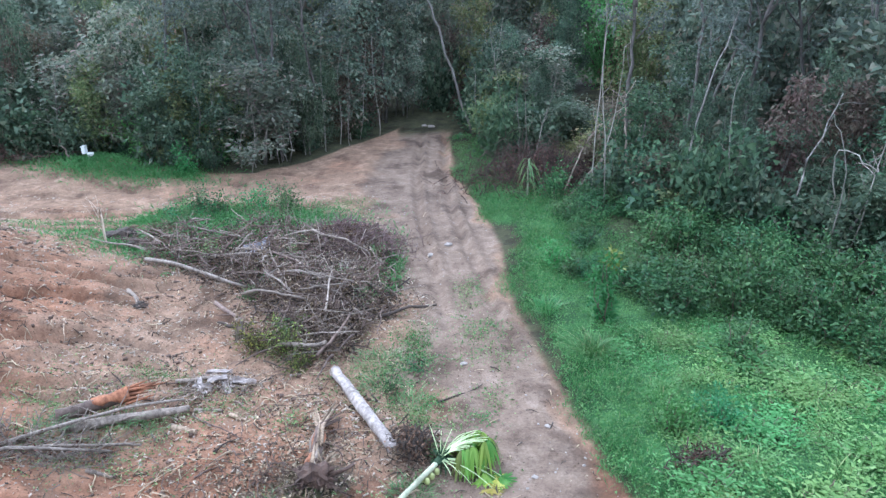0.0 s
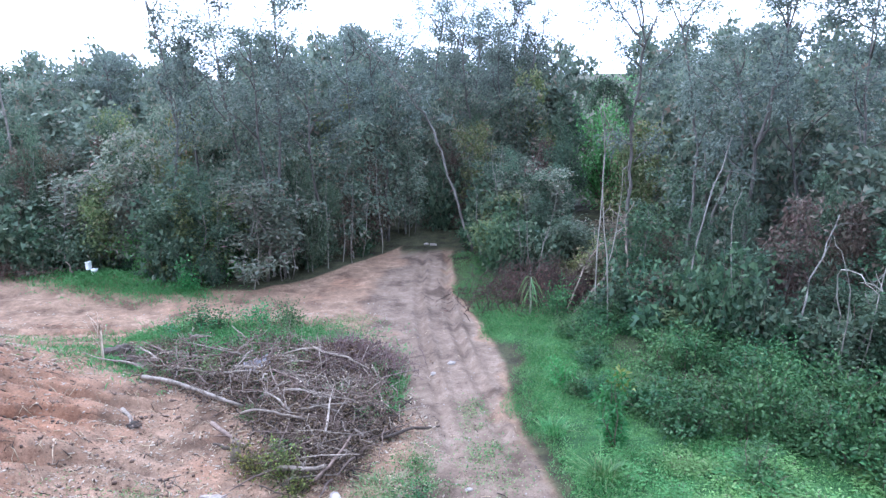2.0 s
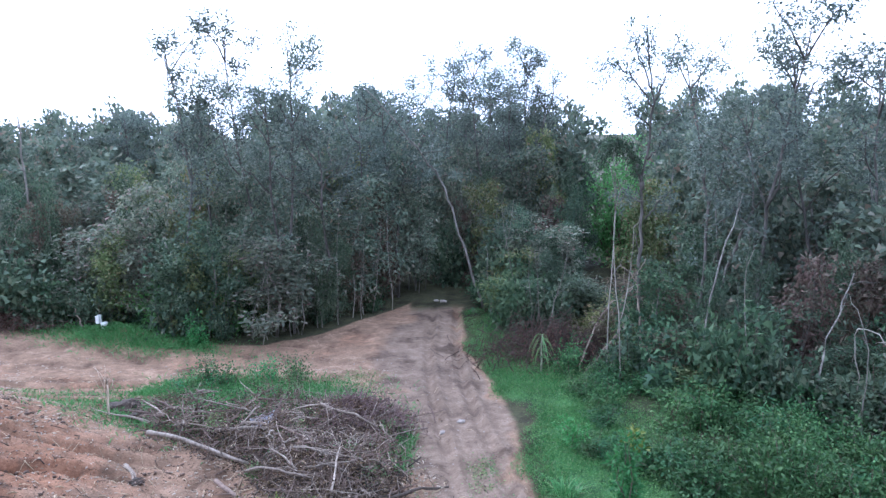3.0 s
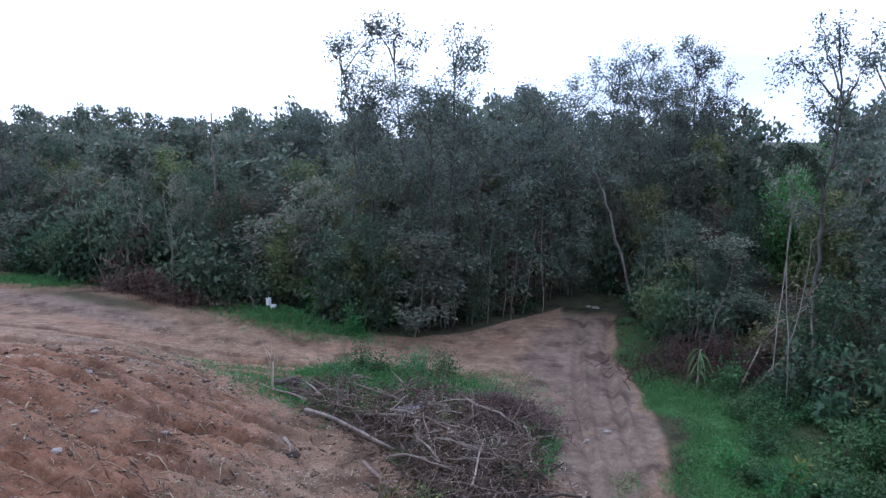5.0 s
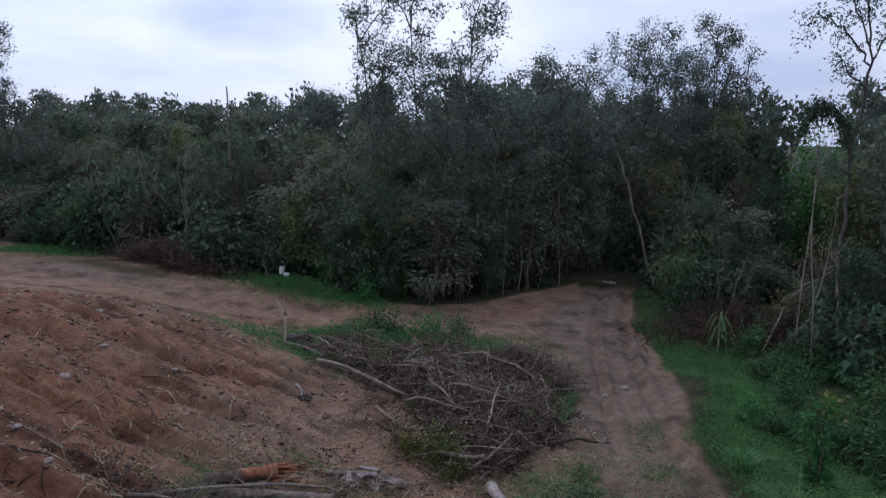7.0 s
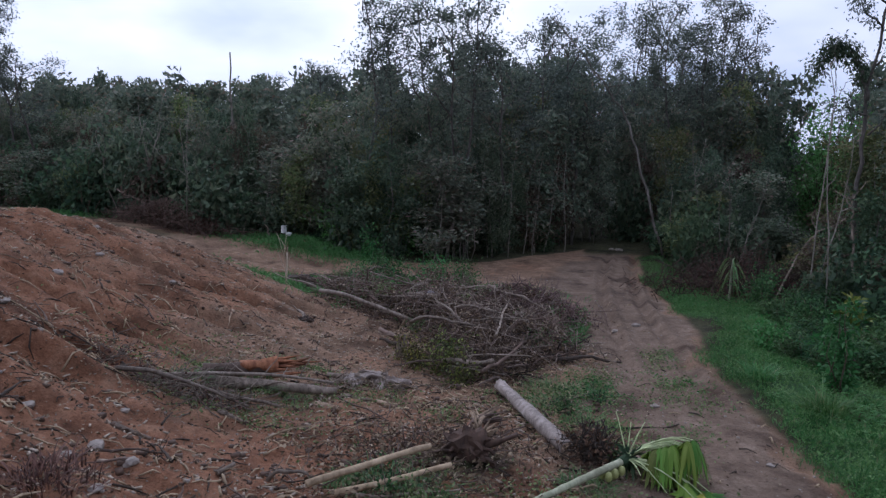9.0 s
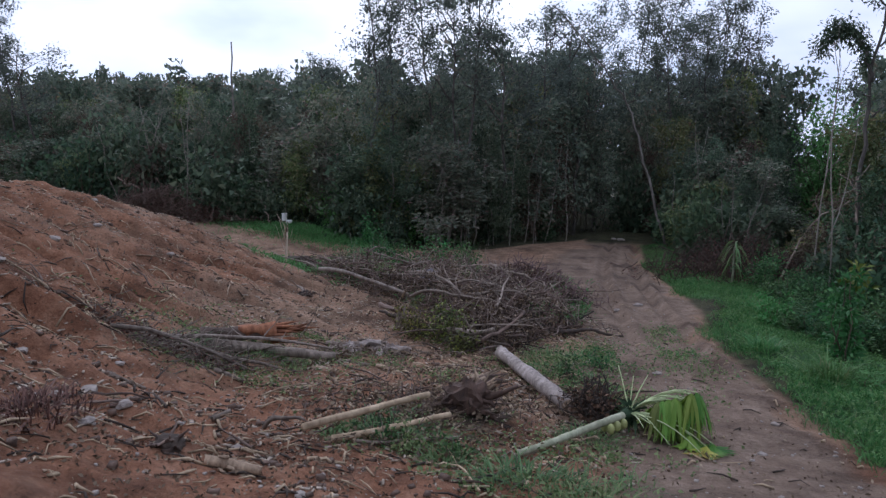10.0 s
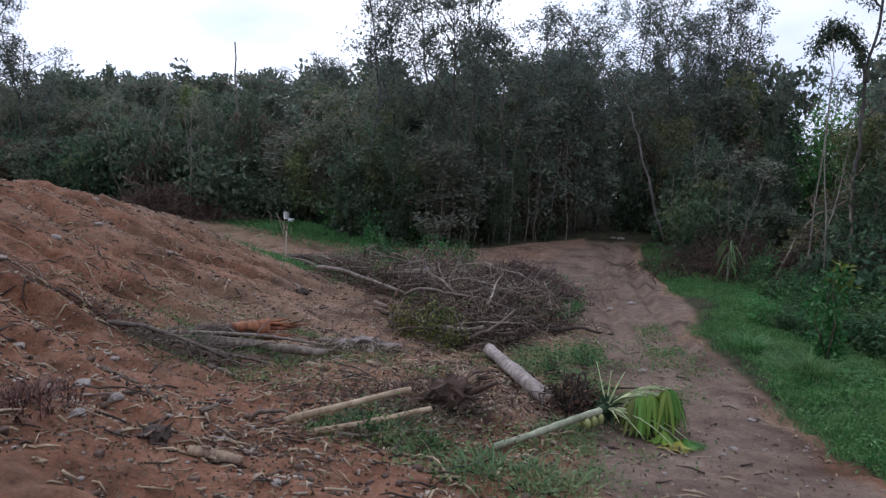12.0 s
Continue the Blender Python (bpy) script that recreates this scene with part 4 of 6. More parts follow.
patch_weeds = thing("sparse_weeds", "thin green weeds growing through the gravel and debris", "weeds", kind="stuff")
part("weed_leaves", weeds(scatter(rng, 420000, -20, 3, 6.0, 32, lambda x, y: 0.6 * patches(x, y)), rng, 0.075, 0.12), LEAF_PATCH, patch_weeds)["kind"] = "stuff"


part("track_leaves", weeds(scatter(rng, 120000, -2.6, 3, 12.0, 24, lambda x, y: 0.3 * patches(x, y) * ease(0.3 + 2.5 * fbm(x, y, 0.7, 2, 77))), rng, 0.07, 0.10), LEAF_VERGE, patch_weeds)["kind"] = "stuff"


def clump(name, x, y, tall, count, mat, label, spread=0.55, width=0.03, seed=0, area=0.25):
    """A clump of long arching grass from one foot."""
    g = np.random.default_rng(seed)
    root = thing(name, label, "grass", place=(x, y, hz(x, y)))
    geo = []
    for k in range(count):
        a, r = g.uniform(0, 2 * np.pi), abs(g.normal(0, spread))
        foot = np.array([math.cos(a), math.sin(a), 0]) * area * g.uniform(0, 1) ** 0.6
        a += g.normal(0, 0.8)
        t = np.linspace(0, 1, 5)[:, None]
        long = tall * g.uniform(0.6, 1.15)
        way = np.array([math.cos(a) * r, math.sin(a) * r, 1.0])
        line = foot + way * long * t + np.array([math.cos(a) * r, math.sin(a) * r, -1.0]) * long * 0.45 * t ** 2.4
        side = np.array([-math.sin(a), math.cos(a), 0]) * width
        w = np.array([0.7, 1.0, 0.9, 0.6, 0.05])[:, None]
        v = np.concatenate([line - side * w, line + side * w])
        i = np.arange(4)
        geo.append((v, np.stack([i, i + 1, i + 6, i + 5], 1)))
    part("blade_tuft", join(*geo), mat, root)["kind"] = "stuff"
    return root


for k, (x, y, tall, n) in enumerate(((3.85, 15.7, 0.75, 120), (6.4, 10.5, 0.5, 45), (8.1, 10.0, 0.5, 45), (2.9, 18.6, 0.5, 80), (8.9, 12.5, 0.45, 50), (5.2, 13.5, 0.4, 60))):
    tagged(clump("grass_clump", x, y, tall, 2 * n, GRASS, "clump of long arching grass among the green weeds", 0.6, 0.012, 200 + k, 0.4), group="grass clumps")


# ---------------------------------------------------------------- bushes and single plants
def plant(name, seed, x, y, wide, tall, count, leaf, mat, label, category="bush", stems=8):
    ob = make_bush(name, seed, wide, tall, count, leaf, mat, label, category, stems)
    ob.location = (x, y, hz(x, y))
    return ob


sapling = plant("sapling", 301, 4.65, 17.6, 1.35, 2.35, 1000, 0.17, LEAF_LUSH, "leafy sapling with a pale yellow-green tip beside the track", "sapling", 7)
g = np.random.default_rng(303)
part("young_leaves", tufts(np.array([[0.02, 0, 2.35], [0.1, 0.05, 2.2], [-0.15, 0.05, 2.1], [0.2, -0.1, 2.0], [-0.05, -0.1, 2.45]]), 14, 0.17, 0.2, 0.09, g), LEAF_LIME, sapling, "pale yellow-green young leaves")
plant("bush", 305, -5.9, 16.3, 1.6, 0.6, 900, 0.10, LEAF_REGROW, "yellow-green regrowth at the foot of the brush pile", "bush", 9)
plant("bush", 304, -5.1, 15.9, 1.6, 0.75, 1000, 0.10, LEAF_REGROW, "yellow-green regrowth at the foot of the brush pile", "bush", 10)
plant("bush", 306, -4.3, 15.1, 1.0, 0.6, 480, 0.11, LEAF_REGROW, "yellow-green regrowth beside the grey log", "bush", 7)
plant("bush", 317, -8.0, 28.8, 1.5, 1.3, 500, 0.13, LEAF_SHRUB, "leafy green bush on the far end of the brush pile", "bush", 9)
plant("bush", 318, -10.9, 28.6, 1.7, 1.5, 600, 0.13, LEAF_SHRUB, "leafy green bush on the far end of the brush pile", "bush", 9)
plant("bush", 307, -9.3, 29.4, 1.7, 1.6, 700, 0.13, LEAF_LUSH, "green bush on the far end of the brush pile", "bush", 9)
plant("bush", 331, -11.8, 28.6, 1.8, 1.3, 800, 0.12, LEAF_SHRUB, "leafy green bush on the far end of the brush pile", "bush", 10)
plant("bush", 332, -8.2, 29.4, 1.7, 1.4, 800, 0.12, LEAF_SHRUB, "leafy green bush on the far end of the brush pile", "bush", 10)
plant("bush", 308, -12.4, 28.2, 1.2, 0.9, 400, 0.12, LEAF_LUSH, "green bush on the far end of the brush pile", "bush", 8)
plant("bush", 309, -15.3, 35.8, 1.6, 1.5, 700, 0.15, LEAF_LUSH, "small green bush in front of the wood", "bush", 7)
plant("bush", 310, 13.2, 61.0, 6.5, 9.7, 9000, 0.3, LEAF_VERGE, "large bright green thicket rising behind the wood", "bush", 60)
plant("bush", 311, 22.0, 62.0, 8.0, 8.0, 2600, 0.4, LEAF_VERGE, "large bright green thicket rising behind the wood", "bush", 22)
plant("bush", 319, 4.9, 11.7, 1.7, 0.9, 1300, 0.11, LEAF_LUSH, "pale green leafy bush over dark dead stalks in the weeds", "bush", 10)
plant("bush", 321, 6.3, 12.2, 1.6, 0.7, 1000, 0.11, LEAF_LUSH, "pale green leafy bush among the weeds", "bush", 10)
plant("bush", 322, 3.6, 22.6, 1.5, 0.9, 900, 0.12, LEAF_LUSH, "pale green leafy bush beside the track", "bush", 9)
plant("bush", 312, 10.0, 28.6, 2.8, 2.6, 700, 0.42, LEAF_BUSH, "dark bluish big-leaved bush in front of the wood", "bush", 9)
for k, (x, y, w, t) in enumerate(((12.2, 26.4, 3.0, 3.2), (14.2, 23.6, 3.0, 3.0), (7.0, 30.2, 2.4, 2.6), (15.6, 20.6, 2.8, 2.6))):
    plant("bush", 324 + k, x, y, w, t, 900, 0.3, LEAF_DEEP, "dark green bush against the wood", "bush", 10)
plant("bush", 313, 8.2, 28.0, 1.8, 1.7, 420, 0.36, LEAF_BUSH, "dark bluish big-leaved bush in front of the wood", "bush", 8)
plant("bush", 314, -18.4, 38.6, 3.0, 3.2, 1300, 0.2, LEAF_LUSH, "green leafy bush at the edge of the wood", "bush", 10)
plant("bush", 315, -14.2, 38.4, 2.6, 2.6, 1100, 0.2, LEAF_LUSH, "green leafy bush at the edge of the wood", "bush", 10)
plant("bush", 316, -23.0, 40.6, 3.4, 4.2, 1600, 0.2, LEAF_BUSH, "tall green leafy bush at the edge of the wood", "bush", 12)


for k, (x, y, w, t, mat, label) in enumerate((
        (-3.8, 8.55, 0.9, 0.45, LEAF_PATCH, "low green weed growing between the fallen poles"), (-3.2, 8.2, 0.7, 0.4, LEAF_PATCH, "low green weed growing between the fallen poles"),
        (-4.5, 7.9, 0.5, 0.3, LEAF_PATCH, "low green weed growing between the fallen poles"), (-1.9, 14.2, 0.8, 0.4, LEAF_PATCH, "grey-green weed beside the grey log"),
        (-1.2, 13.2, 0.7, 0.35, LEAF_PATCH, "grey-green weed beside the grey log"), (-2.2, 15.4, 0.9, 0.45, LEAF_PATCH, "grey-green weed beside the brush pile"),
        (-1.4, 6.9, 0.9, 0.35, LEAF_PATCH, "low grassy weed on the earth bank"), (-0.7, 6.6, 0.7, 0.3, LEAF_PATCH, "low grassy weed on the earth bank"), (-2.5, 7.2, 0.6, 0.3, LEAF_PATCH, "low grassy weed on the earth bank"),
        (-6.5, 4.7, 0.8, 0.45, DEAD_LEAF, "dry reddish brown weed on the bare bank"), (-6.9, 4.9, 0.6, 0.35, DEAD_LEAF, "dry reddish brown weed on the bare bank"), (-0.9, 9.6, 0.6, 0.3, LEAF_PATCH, "low weed beside the fallen papaya"),
        (-8.6, 11.9, 1.2, 0.4, LEAF_PATCH, "grey-green weed under the fallen branches"), (-9.6, 11.2, 1.0, 0.35, LEAF_PATCH, "grey-green weed under the fallen branches"), (-7.6, 12.0, 0.8, 0.3, LEAF_PATCH, "grey-green weed under the fallen branches"))):
    tagged(clump("weed", x, y, t * 0.6, int(300 * w), mat, label, 0.8, 0.009, 330 + k, w * 0.75), category="weed")


for k, (x, y, w, t) in enumerate(((-3.75, 8.0, 0.8, 0.5), (-3.2, 7.7, 0.7, 0.4), (-2.5, 7.6, 0.6, 0.35), (-4.3, 8.3, 0.5, 0.35), (-1.7, 13.6, 0.8, 0.45), (-0.9, 12.4, 0.7, 0.4), (-1.1, 14.8, 0.8, 0.4), (-0.4, 10.9, 0.5, 0.35))):
    plant("weed", 860 + k, x, y, w, t, 260, 0.085, (LEAF_SHRUB, LEAF_PATCH)[k % 2], "leafy green weed among the fallen wood", "weed", 6)
for k, (x, y, w) in enumerate(((-1.2, 6.9, 0.5), (-0.6, 7.2, 0.45), (-1.8, 6.6, 0.4), (-0.2, 7.6, 0.35))):
    tagged(clump("grass_clump", x, y, 0.26, 60, LEAF_PATCH, "low clump of green grass on the bare bank", 0.7, 0.008, 880 + k, w), group="grass clumps")


def weeping_plant(x, y):
    """A young plant with long pale leaves hanging from a short stem."""
    g = np.random.default_rng(320)
    root = thing("weeping_plant", "young plant with long drooping pale green leaves", "plant", place=(x, y, hz(x, y)))
    part("stem", tube([(0, 0, -0.1), (0.03, 0, 0.6), (0, 0.02, 1.3), (0.05, 0, 1.9)], [0.06, 0.05, 0.04, 0.02]), STALK, root)
    for k in range(30):
        a, z = g.uniform(0, 2 * np.pi), g.uniform(0.7, 1.95)
        t = np.linspace(0, 1, 6)[:, None]
        out = np.array([math.cos(a), math.sin(a), 0])
        line = np.array([0.02, 0, z]) + out * 0.7 * t + np.array([0, 0, 1.0]) * (0.5 * t - 1.4 * t ** 2)
        side = np.array([-math.sin(a), math.cos(a), 0]) * 0.03 * np.array([0.3, 0.9, 1.0, 0.9, 0.6, 0.05])[:, None]
        i = np.arange(5)
        part("leaf", (np.concatenate([line - side, line + side + (0, 0, 0.015)]), np.stack([i, i + 1, i + 7, i + 6], 1)), LEAF_PATCH, root)


weeping_plant(3.35, 31.2)


# ---------------------------------------------------------------- fallen wood
def splinters(p, way, count, long, rng, wide=0.03, spread=0.35):
    """Torn wood: thin wedges standing out of a break."""
    geo = []
    for k in range(count):
        d = unit(np.asarray(way, float) + rng.normal(0, spread, 3))
        foot = np.asarray(p, float) + rng.normal(0, wide * 2.2, 3)
        size = long * rng.uniform(0.4, 1.2)
        geo.append(tube([foot - d * 0.08, foot + d * size * 0.5, foot + d * size], [wide * rng.uniform(0.6, 1.3), wide * 0.7, 0.004], 4))
    return join(*geo)


def splinter_parts(root, mat, label, p, way, count, long, rng, wide=0.03, spread=0.35):
    """The same wedges, each a part of its own."""
    for k in range(count):
        part("splinter", splinters(p, way, 1, long, rng, wide, spread), mat, root, label)


def fallen(name, p, q, r0, r1, mat, label, seed, forks=3, wob=0.05, sides=8, rise=0.0, category="branch", fork_len=0.35, n=9):
    """A fallen stem from p to q (x, y, height above the ground) with broken side branches."""
    g = np.random.default_rng(seed)
    a, b = np.array([p[0], p[1], hz(p[0], p[1], p[2])]), np.array([q[0], q[1], hz(q[0], q[1], q[2])])
    origin = a.copy()
    root = thing(name, label, category, place=tuple(origin))
    line = bent(a - origin, b - origin, n, wob * 0.6, g, rise)
    part("stem", tube(line, np.linspace(r0, r1, n), sides, g, 0.16), mat, root)
    size = np.linalg.norm(b - a)
    for k in range(forks):
        i = int(g.integers(2, n - 1))
        d = unit((line[-1] - line[0]) / size * 0.7 + g.normal(0, 0.55, 3) + np.array([0, 0, 0.25]))
        e = line[i] + d * size * fork_len * g.uniform(0.4, 1.1)
        e[2] = max(e[2], hz(*(e[:2] + origin[:2])) - origin[2] + r1)
        rr = (r0 + (r1 - r0) * i / n) * 0.5
        part("side_branch", tube(bent(line[i], e, 5, 0.07, g), np.linspace(rr * 0.8, rr * 0.2, 5), 5, g, 0.2), mat, root)
    return root, line, g


# the grey log beside the track
root, line, g = fallen("log", (-3.3, 14.5, 0.20), (-1.35, 10.95, 0.13), 0.135, 0.145, BARK_LOG, "thick grey-pink barked log lying beside the track", 401, 0, 0.006, 16, 0, "log", n=12)
ends = []
for e, o in ((0, 1), (-1, -2)):
    d = unit(line[e] - line[o])
    ends.append(tube([line[e] - d * 0.02, line[e] + d * 0.012], [0.128, 0.12], 14))
part("cut_end", ends[0], WOOD_SPLIT, root, "pale sawn end")
part("broken_end", ends[1], WOOD_SPLIT, root, "torn orange-brown broken end")
splinter_parts(root, WOOD_SPLIT, "pale torn splinter", line[-1] - (0, 0, 0.04), line[-1] - line[-3], 16, 0.42, g, 0.03, 0.22)

# pale stems on the brush pile
fallen("fallen_branch", (-11.3, 21.5, 0.25), (-7.2, 19.75, 0.32), 0.08, 0.05, WOOD_PALE, "long pale grey bare branch on the brush pile", 411, 3, 0.04, 8, 0.05, fork_len=0.2)
fallen("fallen_branch", (-9.1, 22.0, 0.5), (-5.9, 21.9, 0.6), 0.062, 0.04, WOOD_GREY, "pale bare branch lying across the brush pile", 412, 4, 0.05, 8, 0.08, fork_len=0.3)
fallen("fallen_branch", (-8.3, 22.5, 0.6), (-5.4, 21.6, 0.6), 0.055, 0.03, WOOD_GREY, "pale bare branch lying across the brush pile", 413, 3, 0.05, 7, 0.08)
fallen("fallen_branch", (-5.8, 21.5, 0.5), (-3.05, 18.1, 0.25), 0.085, 0.065, WOOD_PALE, "thick brown-grey branch sloping down the brush pile", 414, 5, 0.02, 9, 0.05, fork_len=0.4)
fallen("fallen_branch", (-5.6, 23.5, 0.95), (-3.4, 22.6, 0.75), 0.06, 0.03, WOOD_GREY, "thin pale forked branch on the brush pile", 415, 4, 0.08, 6, 0.1)
fallen("fallen_branch", (-4.4, 26.0, 0.3), (-4.0, 26.2, 1.5), 0.035, 0.012, WOOD_GREY, "thin bare branch standing up from the brush pile", 416, 4, 0.1, 5)
fallen("fallen_branch", (-7.0, 18.9, 0.5), (-4.7, 17.8, 0.7), 0.055, 0.03, WOOD_GREY, "bare branch half buried in the brush pile", 417, 4, 0.07, 7, 0.12)
fallen("fallen_branch", (-8.0, 18.9, 0.2), (-6.4, 17.3, 0.2), 0.08, 0.06, WOOD_TWIG, "dark crooked branch at the edge of the brush pile", 418, 3, 0.07, 7, 0.1)
fallen("fallen_branch", (-5.2, 15.9, 0.2), (-3.7, 15.6, 0.55), 0.08, 0.06, WOOD_GREY, "pale bent branch above the grey log", 419, 2, 0.12, 7, -0.1)
fallen("fallen_branch", (-3.9, 15.2, 0.3), (-3.2, 17.0, 0.8), 0.06, 0.03, WOOD_TWIG, "brown broken branch leaning on the brush pile", 420, 4, 0.1, 6)
fallen("fallen_branch", (-2.5, 18.1, 0.12), (-0.7, 19.4, 0.08), 0.06, 0.035, WOOD_DARK, "dark branch reaching onto the track", 421, 4, 0.08, 6, 0.1)
fallen("fallen_branch", (-11.2, 19.6, 0.08), (-10.3, 18.3, 0.08), 0.09, 0.06, WOOD_GREY, "short split pale branch on bare earth", 422, 3, 0.06, 7, fork_len=0.4)
fallen("fallen_branch", (-0.5, 13.3, 0.05), (0.7, 14.3, 0.06), 0.03, 0.015, WOOD_DARK, "thin dark twig lying on the gravel track", 423, 3, 0.06, 5)

# poles and stems in front
fallen("fallen_pole", (-4.55, 7.15, 0.22), (-3.2, 8.6, 0.66), 0.056, 0.046, WOOD_POLE, "straight peeled tan pole resting on the stump", 431, 1, 0.012, 8, 0, "pole", 0.15)
fallen("fallen_pole", (-4.3, 7.55, 0.08), (-2.9, 8.75, 0.30), 0.05, 0.04, WOOD_POLE, "straight peeled tan pole resting on the stump", 432, 1, 0.015, 8, 0, "pole", 0.15)
fallen("fallen_branch", (-4.0, 7.6, 0.05), (-2.6, 8.2, 0.15), 0.03, 0.012, WOOD_GREY, "thin pale branch among green weeds", 433, 4, 0.08, 6)
fallen("fallen_branch", (-5.4, 7.6, 0.06), (-4.7, 7.5, 0.25), 0.04, 0.02, WOOD_GREY, "short curved grey branch", 434, 2, 0.12, 6, 0.15)
fallen("bare_log", (-9.2, 11.5, 0.14), (-6.7, 12.85, 0.14), 0.13, 0.085, WOOD_GREY, "pale bare trunk lying on the bare earth", 435, 3, 0.03, 10, 0, "log", 0.25)
fallen("fallen_branch", (-10.2, 10.5, 0.14), (-6.9, 13.1, 0.25), 0.05, 0.03, WOOD_PALE, "long thin grey branch arching over the debris", 436, 6, 0.02, 7, 0.12, fork_len=0.22, n=12)
fallen("fallen_branch", (-9.6, 10.6, 0.15), (-7.2, 11.2, 0.2), 0.045, 0.03, WOOD_GREY, "thin pale branch over a twiggy heap", 437, 5, 0.05, 6, 0.1)
fallen("fallen_branch", (-9.9, 9.7, 0.1), (-7.8, 11.0, 0.15), 0.05, 0.03, WOOD_PALE, "pale bare branch over a twiggy heap", 438, 5, 0.06, 6, 0.12)
fallen("fallen_branch", (-6.5, 12.5, 0.07), (-5.0, 11.6, 0.05), 0.025, 0.012, WOOD_TWIG, "thin straight twig on bare earth", 439, 2, 0.04, 5)
fallen("fallen_branch", (-7.6, 14.3, 0.08), (-6.0, 14.5, 0.12), 0.07, 0.05, WOOD_GREY, "grey bare branch beside torn bark", 440, 3, 0.07, 7)
for p, q, r0, r1, mat, label, seed in (((-4.75, 5.25, 0.07), (-4.15, 5.4, 0.08), 0.075, 0.06, WOOD_SPLIT, "short split log chunk with dark bark below", 441),
                                       ((-6.9, 12.2, 0.06), (-6.2, 11.9, 0.07), 0.085, 0.05, WOOD_SPLIT, "short broken wood chunk on bare earth", 442),
                                       ((-6.6, 12.9, 0.05), (-5.9, 12.9, 0.05), 0.06, 0.035, WOOD_GREY, "short broken wood chunk on bare earth", 443),
                                       ((-6.0, 7.2, 0.05), (-5.9, 7.5, 0.22), 0.045, 0.035, WOOD_GREY, "short pale stub standing in the earth", 444),
                                       ((-5.6, 12.6, 0.05), (-5.1, 12.3, 0.06), 0.06, 0.03, WOOD_SPLIT, "short broken wood chunk on bare earth", 446),
                                       ((-7.9, 10.1, 0.05), (-7.3, 10.0, 0.06), 0.05, 0.03, WOOD_GREY, "short broken wood chunk on bare earth", 447),
                                       ((-8.1, 7.6, 0.05), (-7.6, 7.8, 0.06), 0.045, 0.03, WOOD_GREY, "short broken wood chunk on bare earth", 448)):
    root, line, g = fallen("log_chunk", p, q, r0, r1, mat, label, seed, 0, 0.02, 5, 0, "log", n=4)
    splinter_parts(root, WOOD_SPLIT, "", line[-2], line[-1] - line[-3], 5, 0.22, g, r1 * 0.45, 0.12)
    splinter_parts(root, mat, "", line[1], line[0] - line[2], 4, 0.16, g, r0 * 0.4, 0.12)
fallen("fallen_branch", (-1.95, 7.9, 0.04), (-1.6, 7.5, 0.1), 0.02, 0.01, WOOD_GREY, "small curved pale twig", 445, 1, 0.15, 5, 0.1)

# loose sticks strewn over the bare earth
stick_rng = np.random.default_rng(71)
for k in range(120):
    x, y = stick_rng.uniform(-14, -1.5), stick_rng.uniform(5.0, 15.5)
    if k % 4 == 0:
        x, y = stick_rng.uniform(-19, -11), stick_rng.uniform(11, 24)
    a, size, mat = stick_rng.uniform(0, 2 * np.pi), stick_rng.uniform(0.25, 1.1), (WOOD_SPLIT, WOOD_TWIG, WOOD_POLE, WOOD_DARK)[k % 4]
    label = ("thin bleached stick lying on bare earth", "thin brown stick lying on bare earth", "thin bleached stick lying on bare earth", "dark broken stick lying on bare earth")[k % 4]
    tagged(fallen("stick", (x, y, 0.03), (x + math.cos(a) * size, y + math.sin(a) * size, stick_rng.uniform(0.02, 0.14)), stick_rng.uniform(0.014, 0.034), 0.008, mat, label, 900 + k, int(stick_rng.integers(0, 3)), 0.08, 5, 0.02, "stick", 0.4, 6)[0], group="sticks on the earth")

# the red splintered log
root, line, g = fallen("splintered_log", (-9.5, 11.9, 0.16), (-8.2, 12.9, 0.46), 0.15, 0.17, WOOD_TWIG, "dark log with a torn red heartwood end", 451, 1, 0.03, 10, 0, "log", 0.3)
part("heartwood", tube(line[4:] + (0.02, -0.05, 0.08), np.linspace(0.10, 0.17, 5), 8, g, 0.35), WOOD_RED, root, "orange-red torn heartwood")
splinter_parts(root, WOOD_RED, "orange-red torn splinter", line[-1] - (0.05, 0.05, 0), (0.9, 0.35, 0.04), 16, 0.75, g, 0.055, 0.12)


